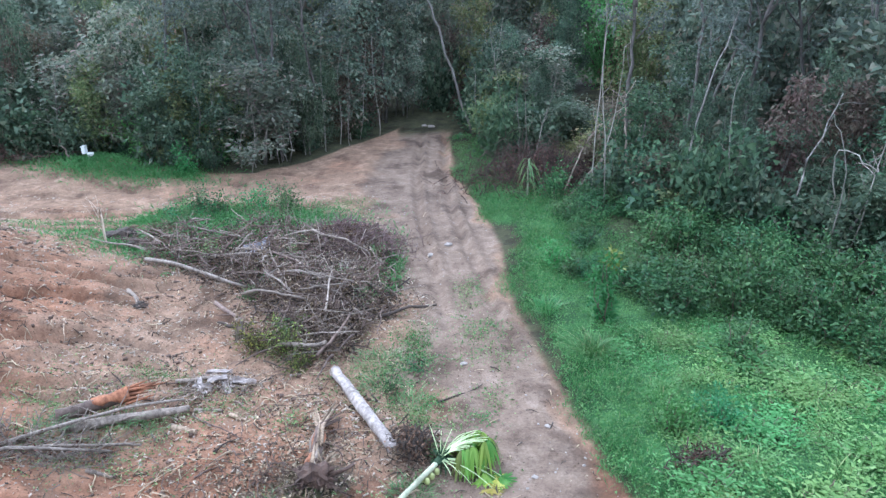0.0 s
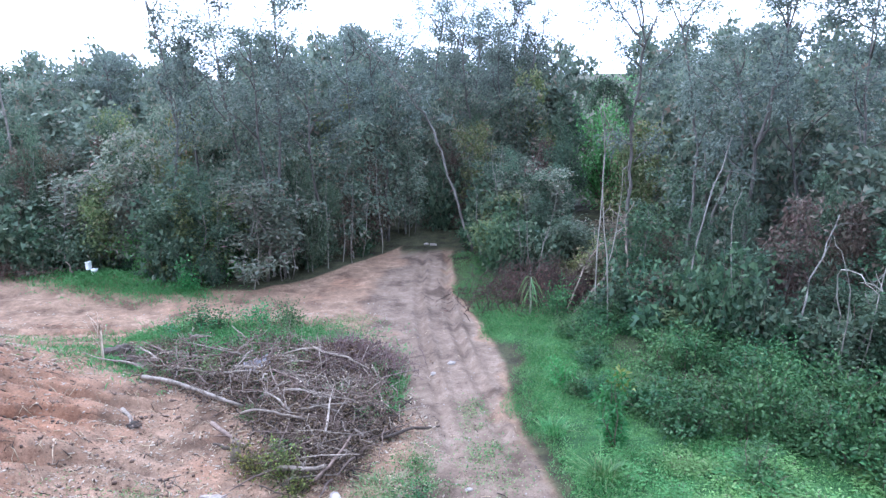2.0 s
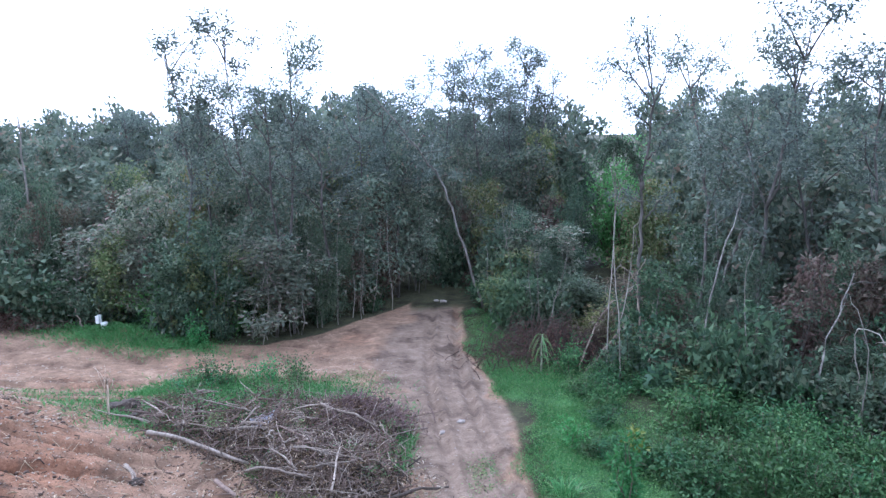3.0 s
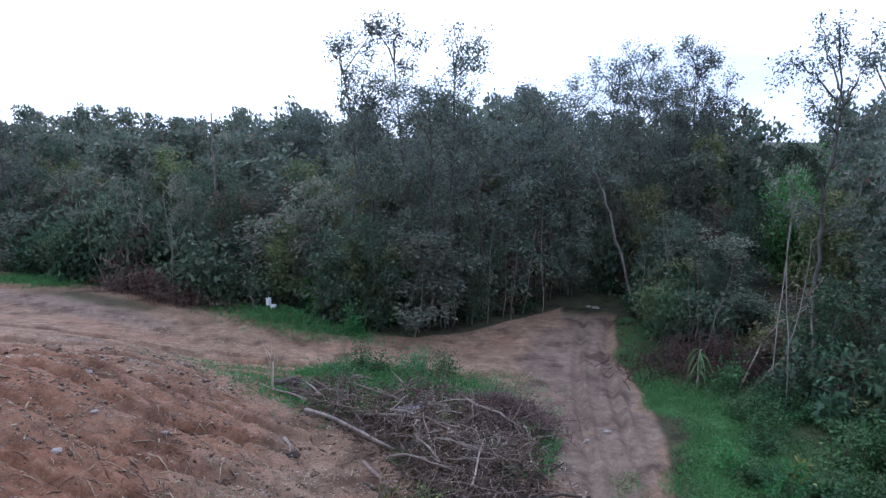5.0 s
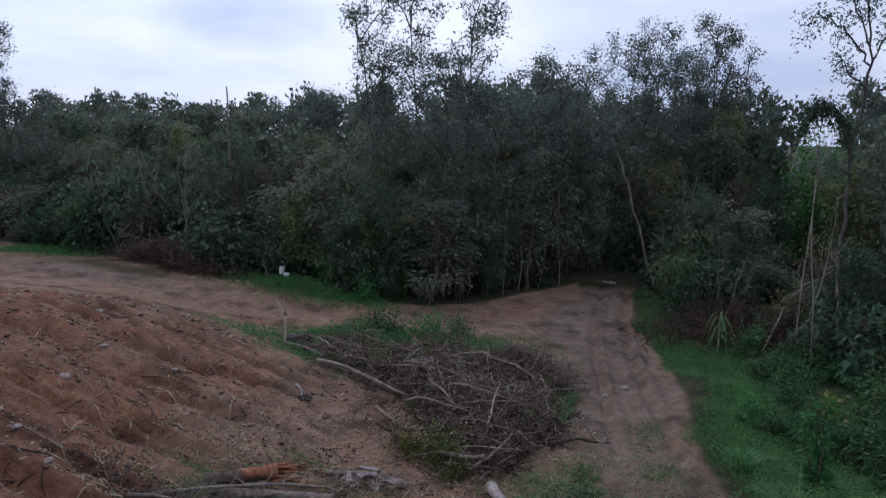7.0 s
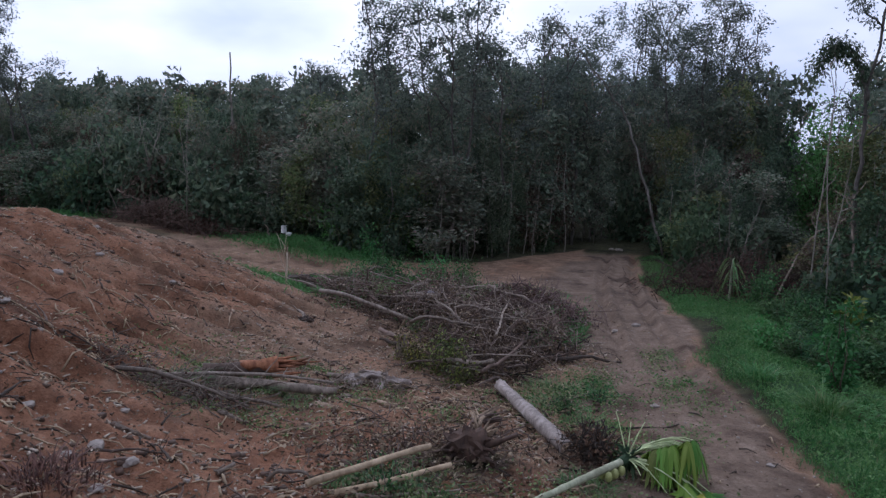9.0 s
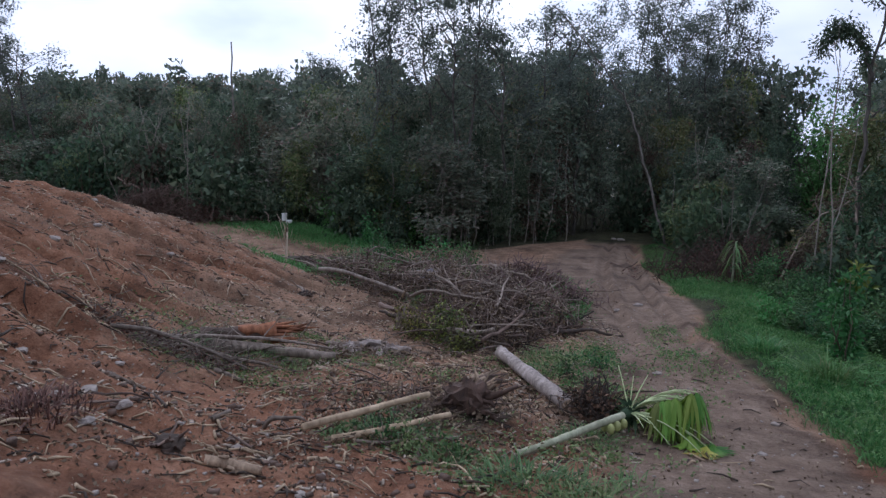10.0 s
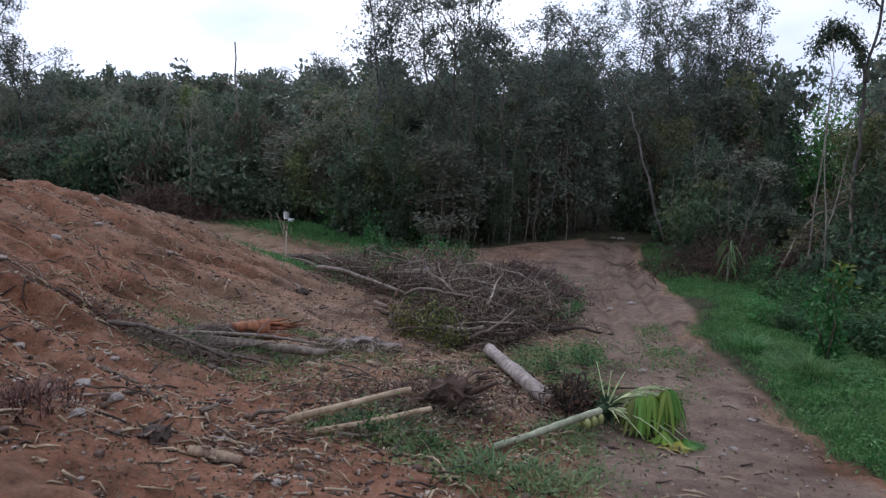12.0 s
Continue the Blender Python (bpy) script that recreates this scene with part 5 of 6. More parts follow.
def stump(x, y):
    """A torn-out trunk: dark root plate at one end, the pale shattered stem lying away from it and forking."""
    g = np.random.default_rng(460)
    root = thing("stump", "shattered uprooted trunk with dark roots and pale torn wood", "stump", place=(x, y, hz(x, y)))

    def floor(px, py, up):
        return np.array([px, py, hz(x + px, y + py) - hz(x, y) + up])

    stem = bent(floor(-0.05, 0.0, 0.26), floor(-0.35, 2.1, 0.2), 9, 0.025, g)
    tips = (floor(-0.75, 3.2, 0.10), floor(-0.1, 3.3, 0.12), floor(0.2, 2.7, 0.10))
    woods = (WOOD_SPLIT, WOOD_SPLIT, WOOD_GREY, WOOD_SPLIT, WOOD_RED, WOOD_TWIG)
    for k in range(46):
        # long torn slabs of wood lying side by side, some running on into the three prongs
        i, off = int(g.integers(0, 6)), g.normal(0, 1, 3) * (0.075, 0.03, 0.06)
        j = min(i + int(g.integers(2, 5)), 8)
        slab = [stem[i] + off, (stem[i] + stem[j]) / 2 + off * 1.1, stem[j] + off * 0.9]
        if k % 2:
            tip = tips[(k // 2) % 3]
            slab = [stem[3 + i % 4] + off, stem[8] + off * 0.6, stem[8] + (tip - stem[8]) * g.uniform(0.5, 1.0) + off * 0.8]
        for q in slab:
            q[2] = max(q[2], floor(q[0], q[1], 0.03)[2])
        w = g.uniform(0.022, 0.055)
        part("slab", tube(np.array(slab), [w * 0.7, w, w * 0.25], 4, g, 0.35), woods[k % 6], root, "torn tan slab of wood")
    for k in range(16):
        a = k * 0.41 + g.uniform(-0.3, 0.3)
        far_end = floor(math.cos(a) * g.uniform(0.25, 0.6), math.sin(a) * g.uniform(0.15, 0.3) - 0.15, g.uniform(-0.05, 0.3))
        part("root", tube(bent((0, 0, 0.22), far_end, 6, 0.16, g), np.linspace(0.08, 0.02, 6), 6, g, 0.5), WOOD_ROOT, root)
    bm = bmesh.new()
    bmesh.ops.create_icosphere(bm, subdivisions=3, radius=0.3)
    for v in bm.verts:
        k = 1 + 0.5 * noise.fractal(v.co * 6.0, 0.7, 2.1, 4)
        v.co = Vector((v.co.x * k * 1.25, v.co.y * k * 0.7 - 0.05, v.co.z * k * 0.95 + 0.22))
    me = bpy.data.meshes.new("root_plate")
    bm.to_mesh(me)
    bm.free()
    me.materials.append(WOOD_ROOT)
    new("root_plate", me).parent = root
    for k in range(9):
        # the upturned root plate
        p = np.array([g.normal(0, 0.14), g.normal(-0.05, 0.08), 0.15])
        q = p + np.array([g.normal(0.05, 0.3), g.normal(-0.05, 0.12), g.uniform(0.15, 0.4)])
        part("root", tube(bent(p, q, 6, 0.12, g), np.linspace(g.uniform(0.06, 0.11), 0.03, 6), 5, g, 0.5), WOOD_ROOT, root)
    for k in range(7):
        d = unit(np.array([g.normal(0.3, 0.4), g.normal(0.2, 0.4), 0.7]))
        p = np.array([g.normal(0.15, 0.12), g.normal(0.15, 0.15), 0.28])
        part("splinter", tube([p, p + d * 0.15, p + d * g.uniform(0.22, 0.42)], [0.045, 0.03, 0.006], 4), WOOD_SPLIT, root)


stump(-2.85, 9.75)


def root_clod(x, y, wide, seed, label):
    """A clod of earth torn up with dark roots."""
    g = np.random.default_rng(seed)
    root = thing("root_clod", label, "root clod", place=(x, y, hz(x, y)))
    bm = bmesh.new()
    bmesh.ops.create_icosphere(bm, subdivisions=3, radius=wide * 0.5)
    for v in bm.verts:
        k = 1 + 0.45 * noise.fractal(v.co * (3.0 / wide) + Vector((seed, 0, 0)), 0.7, 2.1, 4)
        v.co = Vector((v.co.x * k, v.co.y * k, v.co.z * k * 0.6 + wide * 0.08))
    me = bpy.data.meshes.new("clod")
    bm.to_mesh(me)
    bm.free()
    me.materials.append(WOOD_DARK)
    new("clod", me).parent = root
    for k in range(9):
        a = g.uniform(0, 2 * np.pi)
        q = np.array([math.cos(a) * wide * g.uniform(0.5, 0.9), math.sin(a) * wide * g.uniform(0.5, 0.9), wide * g.uniform(0.05, 0.7)])
        part("root", tube(bent((0, 0, wide * 0.15), q, 5, 0.12, g), np.linspace(0.035, 0.008, 5), 5), WOOD_TWIG, root)


root_clod(-0.85, 11.1, 0.7, 471, "dark root clod between the log and the papaya")
root_clod(-13.9, 24.9, 1.1, 472, "dark clod of earth and roots by the broken post")
root_clod(-12.9, 24.0, 0.9, 473, "dark clod of earth and roots by the broken post")
root_clod(-5.5, 5.6, 0.34, 475, "dark clod of earth on bare ground")
root_clod(-10.2, 18.3, 0.4, 476, "dark clod of earth under a split branch")


def broken_post(x, y):
    """A pale snapped trunk with thin shoots."""
    g = np.random.default_rng(480)
    root = thing("broken_trunk", "pale whitish snapped tree trunk standing with thin dry shoots", "stump", place=(x, y, hz(x, y)))
    part("stem", tube([(0, 0, -0.2), (0.02, 0, 0.5), (0.06, 0, 1.1), (0.05, 0.02, 1.5)], [0.055, 0.042, 0.034, 0.024], 7, g, 0.15), WOOD_CHIP, root)
    splinter_parts(root, WOOD_SPLIT, "", (0.05, 0, 1.4), (0.05, 0, 1), 5, 0.3, g, 0.018, 0.15)
    for k in range(7):
        a = g.uniform(0, 2 * np.pi)
        p = np.array([0.04, 0, g.uniform(0.4, 1.3)])
        part("shoot", tube(bent(p, p + np.array([math.cos(a) * 0.5, math.sin(a) * 0.3, g.uniform(0.6, 1.3)]), 5, 0.06, g), np.linspace(0.016, 0.005, 5), 4), WOOD_CHIP, root)


broken_post(-13.9, 23.8)


def upright_stub(x, y):
    g = np.random.default_rng(485)
    root = thing("tree_stub", "pale upright broken stub with dark bark", "stump", place=(x, y, hz(x, y)))
    part("stem", tube([(0, 0, -0.1), (0.02, 0.0, 0.25), (0.0, 0.03, 0.62)], [0.17, 0.14, 0.1], 9, g, 0.2), WOOD_GREY, root)
    splinter_parts(root, WOOD_SPLIT, "", (0, 0.02, 0.55), (0, 0, 1), 8, 0.3, g, 0.04, 0.25)
    part("root", tube(bent((0, 0, 0.3), (-0.75, 0.3, 0.35), 5, 0.1, g), np.linspace(0.08, 0.03, 5), 6), WOOD_DARK, root)


upright_stub(-6.6, 16.9)


def torn_bark(x, y):
    """Crumpled sheets of pale bark."""
    g = np.random.default_rng(490)
    root = thing("torn_bark", "crumpled sheets of pale grey torn bark", "bark", place=(x, y, hz(x, y)))
    for k in range(9):
        bm = bmesh.new()
        bmesh.ops.create_grid(bm, x_segments=7, y_segments=5, size=0.5)
        a = g.uniform(0, 2 * np.pi)
        m = Matrix.Rotation(a, 3, "Z") @ Matrix.Rotation(g.uniform(-0.4, 0.4), 3, "X")
        sx, sy = g.uniform(0.25, 0.7), g.uniform(0.10, 0.22)
        off = Vector((g.normal(0, 0.45), g.normal(0, 0.28), 0.06 + 0.012 * k))
        for v in bm.verts:
            c = Vector((v.co.x * sx, v.co.y * sy, 0.18 * (v.co.y ** 2) + 0.09 * noise.noise(v.co * 3 + Vector((k * 3, 0, 0)))))
            v.co = m @ c + off
        top = bm.faces[:]
        bmesh.ops.solidify(bm, geom=top, thickness=0.02)
        me = bpy.data.meshes.new("bark_sheet")
        bm.to_mesh(me)
        bm.free()
        me.materials.append(BARK_SHEET)
        new("bark_sheet", me).parent = root


BARK_SHEET = bark_material("bark_sheet", (0.20, 0.16, 0.145), (0.54, 0.475, 0.44), 5.0)
torn_bark(-6.3, 14.0)


def plastic_sheet(x, y, z):
    """A crumpled scrap of sheeting caught on the branches."""
    bm = bmesh.new()
    bmesh.ops.create_grid(bm, x_segments=12, y_segments=8, size=0.5)
    for v in bm.verts:
        v.co = Vector((v.co.x * 0.95, v.co.y * 0.6, 0.28 * noise.noise(v.co * 2.6 + Vector((7, 0, 0))) + 0.10 * noise.noise(v.co * 7)))
    bmesh.ops.solidify(bm, geom=bm.faces[:], thickness=0.006)
    me = bpy.data.meshes.new("plastic_sheet")
    bm.to_mesh(me)
    bm.free()
    me.materials.append(SHEETING)
    ob = new("plastic_sheet", me)
    ob.matrix_basis = pose(x, y, z, 14, -8, 25)
    tagged(ob, "crumpled grey plastic sheet caught on the brush pile", "plastic sheet")


plastic_sheet(-7.6, 22.9, hz(-7.6, 22.9, 0.42))


# ---------------------------------------------------------------- fallen papaya
def papaya():
    """A papaya tree lying on its side: ringed stem, crown of long stalks with drooping lobed leaves, a few fruits."""
    g = np.random.default_rng(500)
    a, b = at_ground(-1.75, 8.15, 0.10), at_ground(-0.36, 10.3, 0.34)
    root = thing("papaya_tree", "fallen papaya tree with green drooping leaves and long stalks", "papaya tree", place=tuple(a))
    line = bent((0, 0, 0), b - a, 14, 0.006, g)
    radii = 0.046 + 0.007 * (np.arange(14) % 2) + np.linspace(0, 0.012, 14)
    part("stem", tube(line, radii, 10, g, 0.04), STALK, root, smooth=True)
    crown = np.array(b - a)
    way = unit(line[-1] - line[-3])
    part("crown_heart", join(tube([crown - way * 0.1, crown + way * 0.12, crown + way * 0.3], [0.075, 0.09, 0.03], 10, g, 0.1), tufts(np.array([crown + way * 0.15, crown + way * 0.25]), 26, 0.1, 0.26, 0.06, g)), LEAF_BUSH, root, "dark green crown heart")
    for k in range(5):
        c = crown - way * (0.18 + 0.09 * k) + np.array([0.07 * (-1) ** k, -0.05, -0.1])
        bm = bmesh.new()
        bmesh.ops.create_uvsphere(bm, u_segments=10, v_segments=8, radius=0.065)
        for v in bm.verts:
            v.co = Vector((v.co.x, v.co.y, v.co.z * 1.35)) + Vector(c)
        me = bpy.data.meshes.new("fruit")
        bm.to_mesh(me)
        bm.free()
        me.materials.append(FRUIT)
        new("fruit", me).parent = root
    for k in range(46):
        # leafy stalks fan out over the track side; bare pale ones point up and down the bank
        az, el = radians(-15 + 80 * ((k * 0.618) % 1.0)), radians(12 + 40 * ((k * 0.382 + 0.1) % 1.0))
        out = np.array([math.cos(az) * math.cos(el), math.sin(az) * math.cos(el), math.sin(el)])
        size, bare, low = g.uniform(0.7, 1.5), k < 9, k in (9, 10)
        if k < 3:
            out = unit(np.array([-0.3 + 0.35 * k, 0.4, 1.1]))
            size = g.uniform(0.7, 1.0)
        elif bare:
            size = g.uniform(0.5, 0.95)
            az = radians(-95 + 12 * k + g.uniform(-4, 4))
            out = unit(np.array([math.cos(az), math.sin(az), g.uniform(0.05, 0.4)]))
        elif low:
            out = unit(np.array([1.2, -0.6 + 0.3 * (k - 9), 0.25]))
            size = 1.25
        t = np.linspace(0, 1, 7)[:, None]
        stalk = crown + way * 0.08 + out * size * t + np.array([0, 0, -1.0]) * (0.15 if k < 3 else 0.42) * size * t ** 2.2
        floor = ground_at(stalk[:, 0] + a.x, stalk[:, 1] + a.y) - a.z + 0.03
        stalk[:, 2] = np.maximum(stalk[:, 2], floor)
        stem = part("leaf_stalk", tube(stalk, np.linspace(0.014, 0.007, 7), 5), STALK_GREEN, root)
        if bare:
            continue
        end, geo = stalk[-1], []
        fresh = LEAF_YELLOW if low else LEAF_LIME if k % 6 == 3 else LEAF_FRESH
        flat = unit(np.array([out[0], out[1], 0.0]))
        for j in range(18):
            ang = (j - 8.5) * 0.27 + g.normal(0, 0.08)
            d = np.array([flat[0] * math.cos(ang) - flat[1] * math.sin(ang), flat[0] * math.sin(ang) + flat[1] * math.cos(ang), 0.12])
            long = 0.66 * g.uniform(0.55, 1.2)
            s = np.linspace(0, 1, 5)[:, None]
            lobe = end + d * long * s * 0.5 + np.array([0, 0, -1.0]) * long * 1.1 * s ** 1.6
            floor = ground_at(lobe[:, 0] + a.x, lobe[:, 1] + a.y) - a.z + 0.03
            lobe[:, 2] = np.maximum(lobe[:, 2], floor)
            side = np.array([-d[1], d[0], 0]) * 0.03 * np.array([0.3, 0.9, 1.0, 0.7, 0.08])[:, None]
            i = np.arange(4)
            geo.append((np.concatenate([lobe - side, lobe + side]), np.stack([i, i + 1, i + 6, i + 5], 1)))
        part("leaf", join(*geo), fresh, stem, "drooping lobed leaf")
    return root


papaya()


# ---------------------------------------------------------------- brush heaps
def brush(name, label, rng, count, pick, lift, long, mat, litter=0, litter_mat=None, thick=0.012, steep=0.35, root=None):
    """A heap of tangled twigs over the ground; pick draws a place, lift gives the heap's height there."""
    root = root or thing(name, label, "brush pile")
    geo = []
    for k in range(count):
        x, y = pick(rng)
        top = lift(x, y)
        c = np.array([x, y, hz(x, y) + top * rng.uniform(0.05, 1.0)])
        d = unit(np.array([rng.normal(), rng.normal(), rng.normal() * steep]))
        size = long * rng.uniform(0.35, 1.3)
        line = bent(c - d * size * 0.5, c + d * size * 0.5, 4, 0.12, rng)
        line[:, 2] = np.maximum(line[:, 2], ground_at(line[:, 0], line[:, 1]) + 0.01)
        r = thick * rng.uniform(0.5, 1.6)
        geo.append(tube(line, np.linspace(r, r * 0.35, 4), 4))
        if rng.random() < 0.5:
            e = line[2] + unit(d + rng.normal(0, 0.6, 3)) * size * 0.4
            geo.append(tube(np.array([line[1], (line[1] + e) / 2 + rng.normal(0, 0.03, 3), e]), [r * 0.6, r * 0.4, r * 0.2], 4))
    part("twig_tangle", join(*geo), mat, root)["kind"] = "stuff"
    if litter:
        spots = np.array([(*pick(rng), 0) for k in range(litter)])
        spots[:, 2] = ground_at(spots[:, 0], spots[:, 1]) + np.array([lift(a, b) for a, b in spots[:, :2]]) * rng.uniform(0, 0.9, litter)
        part("dead_leaves", weeds(spots, rng, 0.10, 0.04), litter_mat, root)["kind"] = "stuff"
    return root


PILE = [(-13.4, 24.2), (-11.2, 21.9), (-7.3, 19.9), (-5.9, 17.2), (-4.6, 15.3), (-3.2, 15.5), (-1.9, 19.2), (-2.4, 24.3), (-5.2, 26.2), (-9.0, 26.8), (-13.2, 26.2)]


def pile_depth(x, y):
    """How far inside the heap's outline a place lies; below nought outside."""
    inside, best = False, 99.0
    for (ax, ay), (bx, by) in zip(PILE, PILE[1:] + PILE[:1]):
        if (ay > y) != (by > y) and x < ax + (bx - ax) * (y - ay) / (by - ay):
            inside = not inside
        t = min(1.0, max(0.0, ((x - ax) * (bx - ax) + (y - ay) * (by - ay)) / ((bx - ax) ** 2 + (by - ay) ** 2)))
        best = min(best, math.hypot(x - ax - t * (bx - ax), y - ay - t * (by - ay)))
    return best if inside else -best


def pile_place(rng):
    """A place on the heap, rarer at its grassy far end and along its rim."""
    while True:
        x, y = rng.uniform(-13.8, -1.6), rng.uniform(15.0, 27.2)
        d = pile_depth(x, y)
        if d < -0.35 or rng.random() > 0.25 + 0.8 * d:
            continue
        if rng.random() < (0.9 * float(blob(x, y, -9.7, 25.7, 2.7, 1.7))):
            continue
        return float(x), float(y)


def pile_lift(x, y):
    d = max(0.0, pile_depth(x, y))
    return (0.16 + 0.72 * min(1.0, d / 1.2)) * (0.5 + 1.5 * abs(float(fbm(np.array(x), np.array(y), 1.3, 2, 99))))


rng = np.random.default_rng(23)
for k in range(120):
    x, y = pile_place(rng)
    a, size = rng.uniform(0, 2 * np.pi), rng.uniform(0.8, 2.6)
    lo, hi = pile_lift(x, y) * rng.uniform(0.3, 1.0), pile_lift(x, y) * rng.uniform(0.6, 1.3) + 0.3 * rng.random()
    pale = rng.random() < 0.5
    fallen("fallen_branch", (x, y, lo), (x + math.cos(a) * size, y + math.sin(a) * size, hi), rng.uniform(0.02, 0.055), 0.012, WOOD_PALE if pale else WOOD_TWIG,
           "bare pale branch tangled in the brush pile" if pale else "dark brown branch tangled in the brush pile", 800 + k, int(rng.integers(2, 5)), 0.05, 5, 0.03, fork_len=0.4)
big_heap = brush("brush_pile", "large heap of tangled dead brown branches and twigs", rng, 2000, pile_place, pile_lift, 1.1, WOOD_TWIG, 12000, DEAD_LEAF, 0.014, 0.6)
# low layer in near-black wood: the heap's shaded gaps, put into colour
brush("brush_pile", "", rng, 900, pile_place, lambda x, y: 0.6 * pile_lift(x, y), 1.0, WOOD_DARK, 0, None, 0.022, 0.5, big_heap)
brush("brush_pile", "", rng, 330, pile_place, lambda x, y: 1.35 * pile_lift(x, y), 1.5, WOOD_PALE, 5000, LITTER, 0.0125, 0.7, big_heap)
brush("brush_pile", "", rng, 620, lambda r: (r.normal(-4.3, 0.95), r.normal(24.3, 1.0)), lambda x, y: 0.2 + 0.95 * float(blob(x, y, -4.3, 24.2, 1.3, 1.3)), 1.1, WOOD_PURPLE, 2500, DEAD_LEAF, 0.013, 0.9, big_heap)
for k in range(11):
    x, y = pile_place(rng)
    plant("bush", 360 + k, x, y, rng.uniform(0.7, 1.3), pile_lift(x, y) + rng.uniform(0.1, 0.3), 330, 0.09, LEAF_PATCH, "green regrowth sprouting through the brush pile", "bush", 7)
for k in range(16):
    x, y = rng.uniform(-13.2, -6.4), rng.uniform(24.4, 28.6)
    plant("bush", 840 + k, x, y, rng.uniform(0.8, 1.5), pile_lift(x, y) + rng.uniform(0.3, 0.75), 330, 0.10, (LEAF_SHRUB, LEAF_PATCH, LEAF_LUSH)[k % 3], "green weeds growing over the far side of the brush pile", "bush", 8)
for k in range(7):
    x, y = pile_place(rng)
    root_clod(x, y, rng.uniform(0.6, 1.0), 480 + k, "dark clod of roots and earth in the brush pile")
brush("brush_pile", "twiggy heap of pale debris on the bare earth", rng, 230, lambda r: (r.normal(-9.3, 1.0), r.normal(10.6, 0.5)), lambda x, y: 0.35, 0.9, WOOD_GREY, 300, DEAD_LEAF, 0.010)
brush("brush_pile", "grey sticks and bark scraps on the bare earth", rng, 70, lambda r: (r.normal(-6.4, 0.6), r.normal(14.0, 0.35)), lambda x, y: 0.15, 0.8, WOOD_GREY, 200, LITTER, 0.016, 0.3)
brush("brush_pile", "brown twigs heaped around the stump and poles", rng, 260, lambda r: (r.normal(-3.6, 0.9), r.normal(9.6, 1.1)), lambda x, y: 0.22, 0.7, WOOD_TWIG, 1500, LITTER, 0.010, 0.5)
brush("brush_pile", "dark heap of dead leaves and stalks behind the papaya", rng, 160, lambda r: (r.normal(-0.95, 0.3), r.normal(11.0, 0.4)), lambda x, y: 0.12 + 0.5 * float(blob(x, y, -0.95, 11.0, 0.45, 0.5)), 0.5, WOOD_DARK, 500, DEAD_LEAF, 0.012, 1.0)
brush("brush_pile", "reddish brown dead brush beside the track", rng, 1100, lambda r: (r.normal(4.6, 2.0), r.normal(34.0, 1.3)), lambda x, y: (0.3 + 1.7 * float(blob(x, y, 4.5, 34.4, 2.2, 1.4))) * (0.45 + 2.2 * abs(float(fbm(np.array(x), np.array(y), 1.4, 2, 131)))), 1.6, WOOD_ROOT, 5000, DEAD_LEAF, 0.017, 1.2)
brush("brush_pile", "dead branches and brown leaves at the wood's edge", rng, 650, lambda r: (lambda a: (a, float(np.interp(a, EDGE_X, EDGE_Y)) - 0.5 + r.normal(0, 0.5)))(r.normal(-29, 2.4)), lambda x, y: 0.5 + 1.4 * float(blob(x, y, -29, 37.5, 2.2, 1.5)), 1.4, WOOD_TWIG, 6000, DEAD_LEAF, 0.018, 0.9)


# no hollow is dug; the dark wood of these stalks gives its shade
brush("brush_pile", "brown dead stalks among the green weeds, coloured dark for a shaded hollow", rng, 70, lambda r: (r.normal(5.2, 0.3), r.normal(10.4, 0.2)), lambda x, y: 0.35, 0.5, WOOD_DARK, 200, DEAD_LEAF, 0.014, 1.5)


def litter_weight(x, y):
    open_ground = (wood_depth(x, y) < -0.3) & (x < np.interp(y, ROAD_Y, ROAD_R))
    track = ease((x - np.interp(y, ROAD_Y, ROAD_L)) / 1.0)
    return open_ground * (1 - 0.8 * track) * (0.25 + 0.75 * blob(x, y, -5, 10, 6, 5)) * (0.6 + 1.2 * fbm(x, y, 2.0, 2, 91))


leaf_fall = thing("leaf_litter", "dry brown leaves and bark scraps on the bare earth", "leaf litter", kind="stuff")
part("dry_leaves", weeds(scatter(rng, 150000, -22, 3, 3.5, 30, lambda x, y: 0.7 * litter_weight(x, y)), rng, 0.062, 0.025), LITTER, leaf_fall)["kind"] = "stuff"


def litter_sticks():
    """Small sticks strewn over the bare earth."""
    g = np.random.default_rng(29)
    root = thing("twig_litter", "small sticks and bark strewn over the bare earth", "twigs", kind="stuff")
    for name, mat, count, thick in (("twig_litter_dark", WOOD_DARK, 4200, 0.012), ("twig_litter_pale", WOOD_POLE, 6800, 0.014)):
        p = scatter(g, count, -20, 3, 3.5, 30, litter_weight)
        geo = []
        for x, y, z in p:
            a, size = g.uniform(0, 2 * np.pi), g.uniform(0.08, 0.46)
            q = (x + math.cos(a) * size, y + math.sin(a) * size)
            m = ((x + q[0]) / 2 + g.normal(0, 0.03), (y + q[1]) / 2 + g.normal(0, 0.03))
            r = thick * g.uniform(0.5, 1.5)
            geo.append(tube([(x, y, z + 0.015), (*m, hz(*m) + 0.02 + 0.05 * g.random()), (*q, hz(*q) + 0.02)], [r, r, r * 0.4], 4))
        part(name, join(*geo), mat, root)["kind"] = "stuff"


litter_sticks()


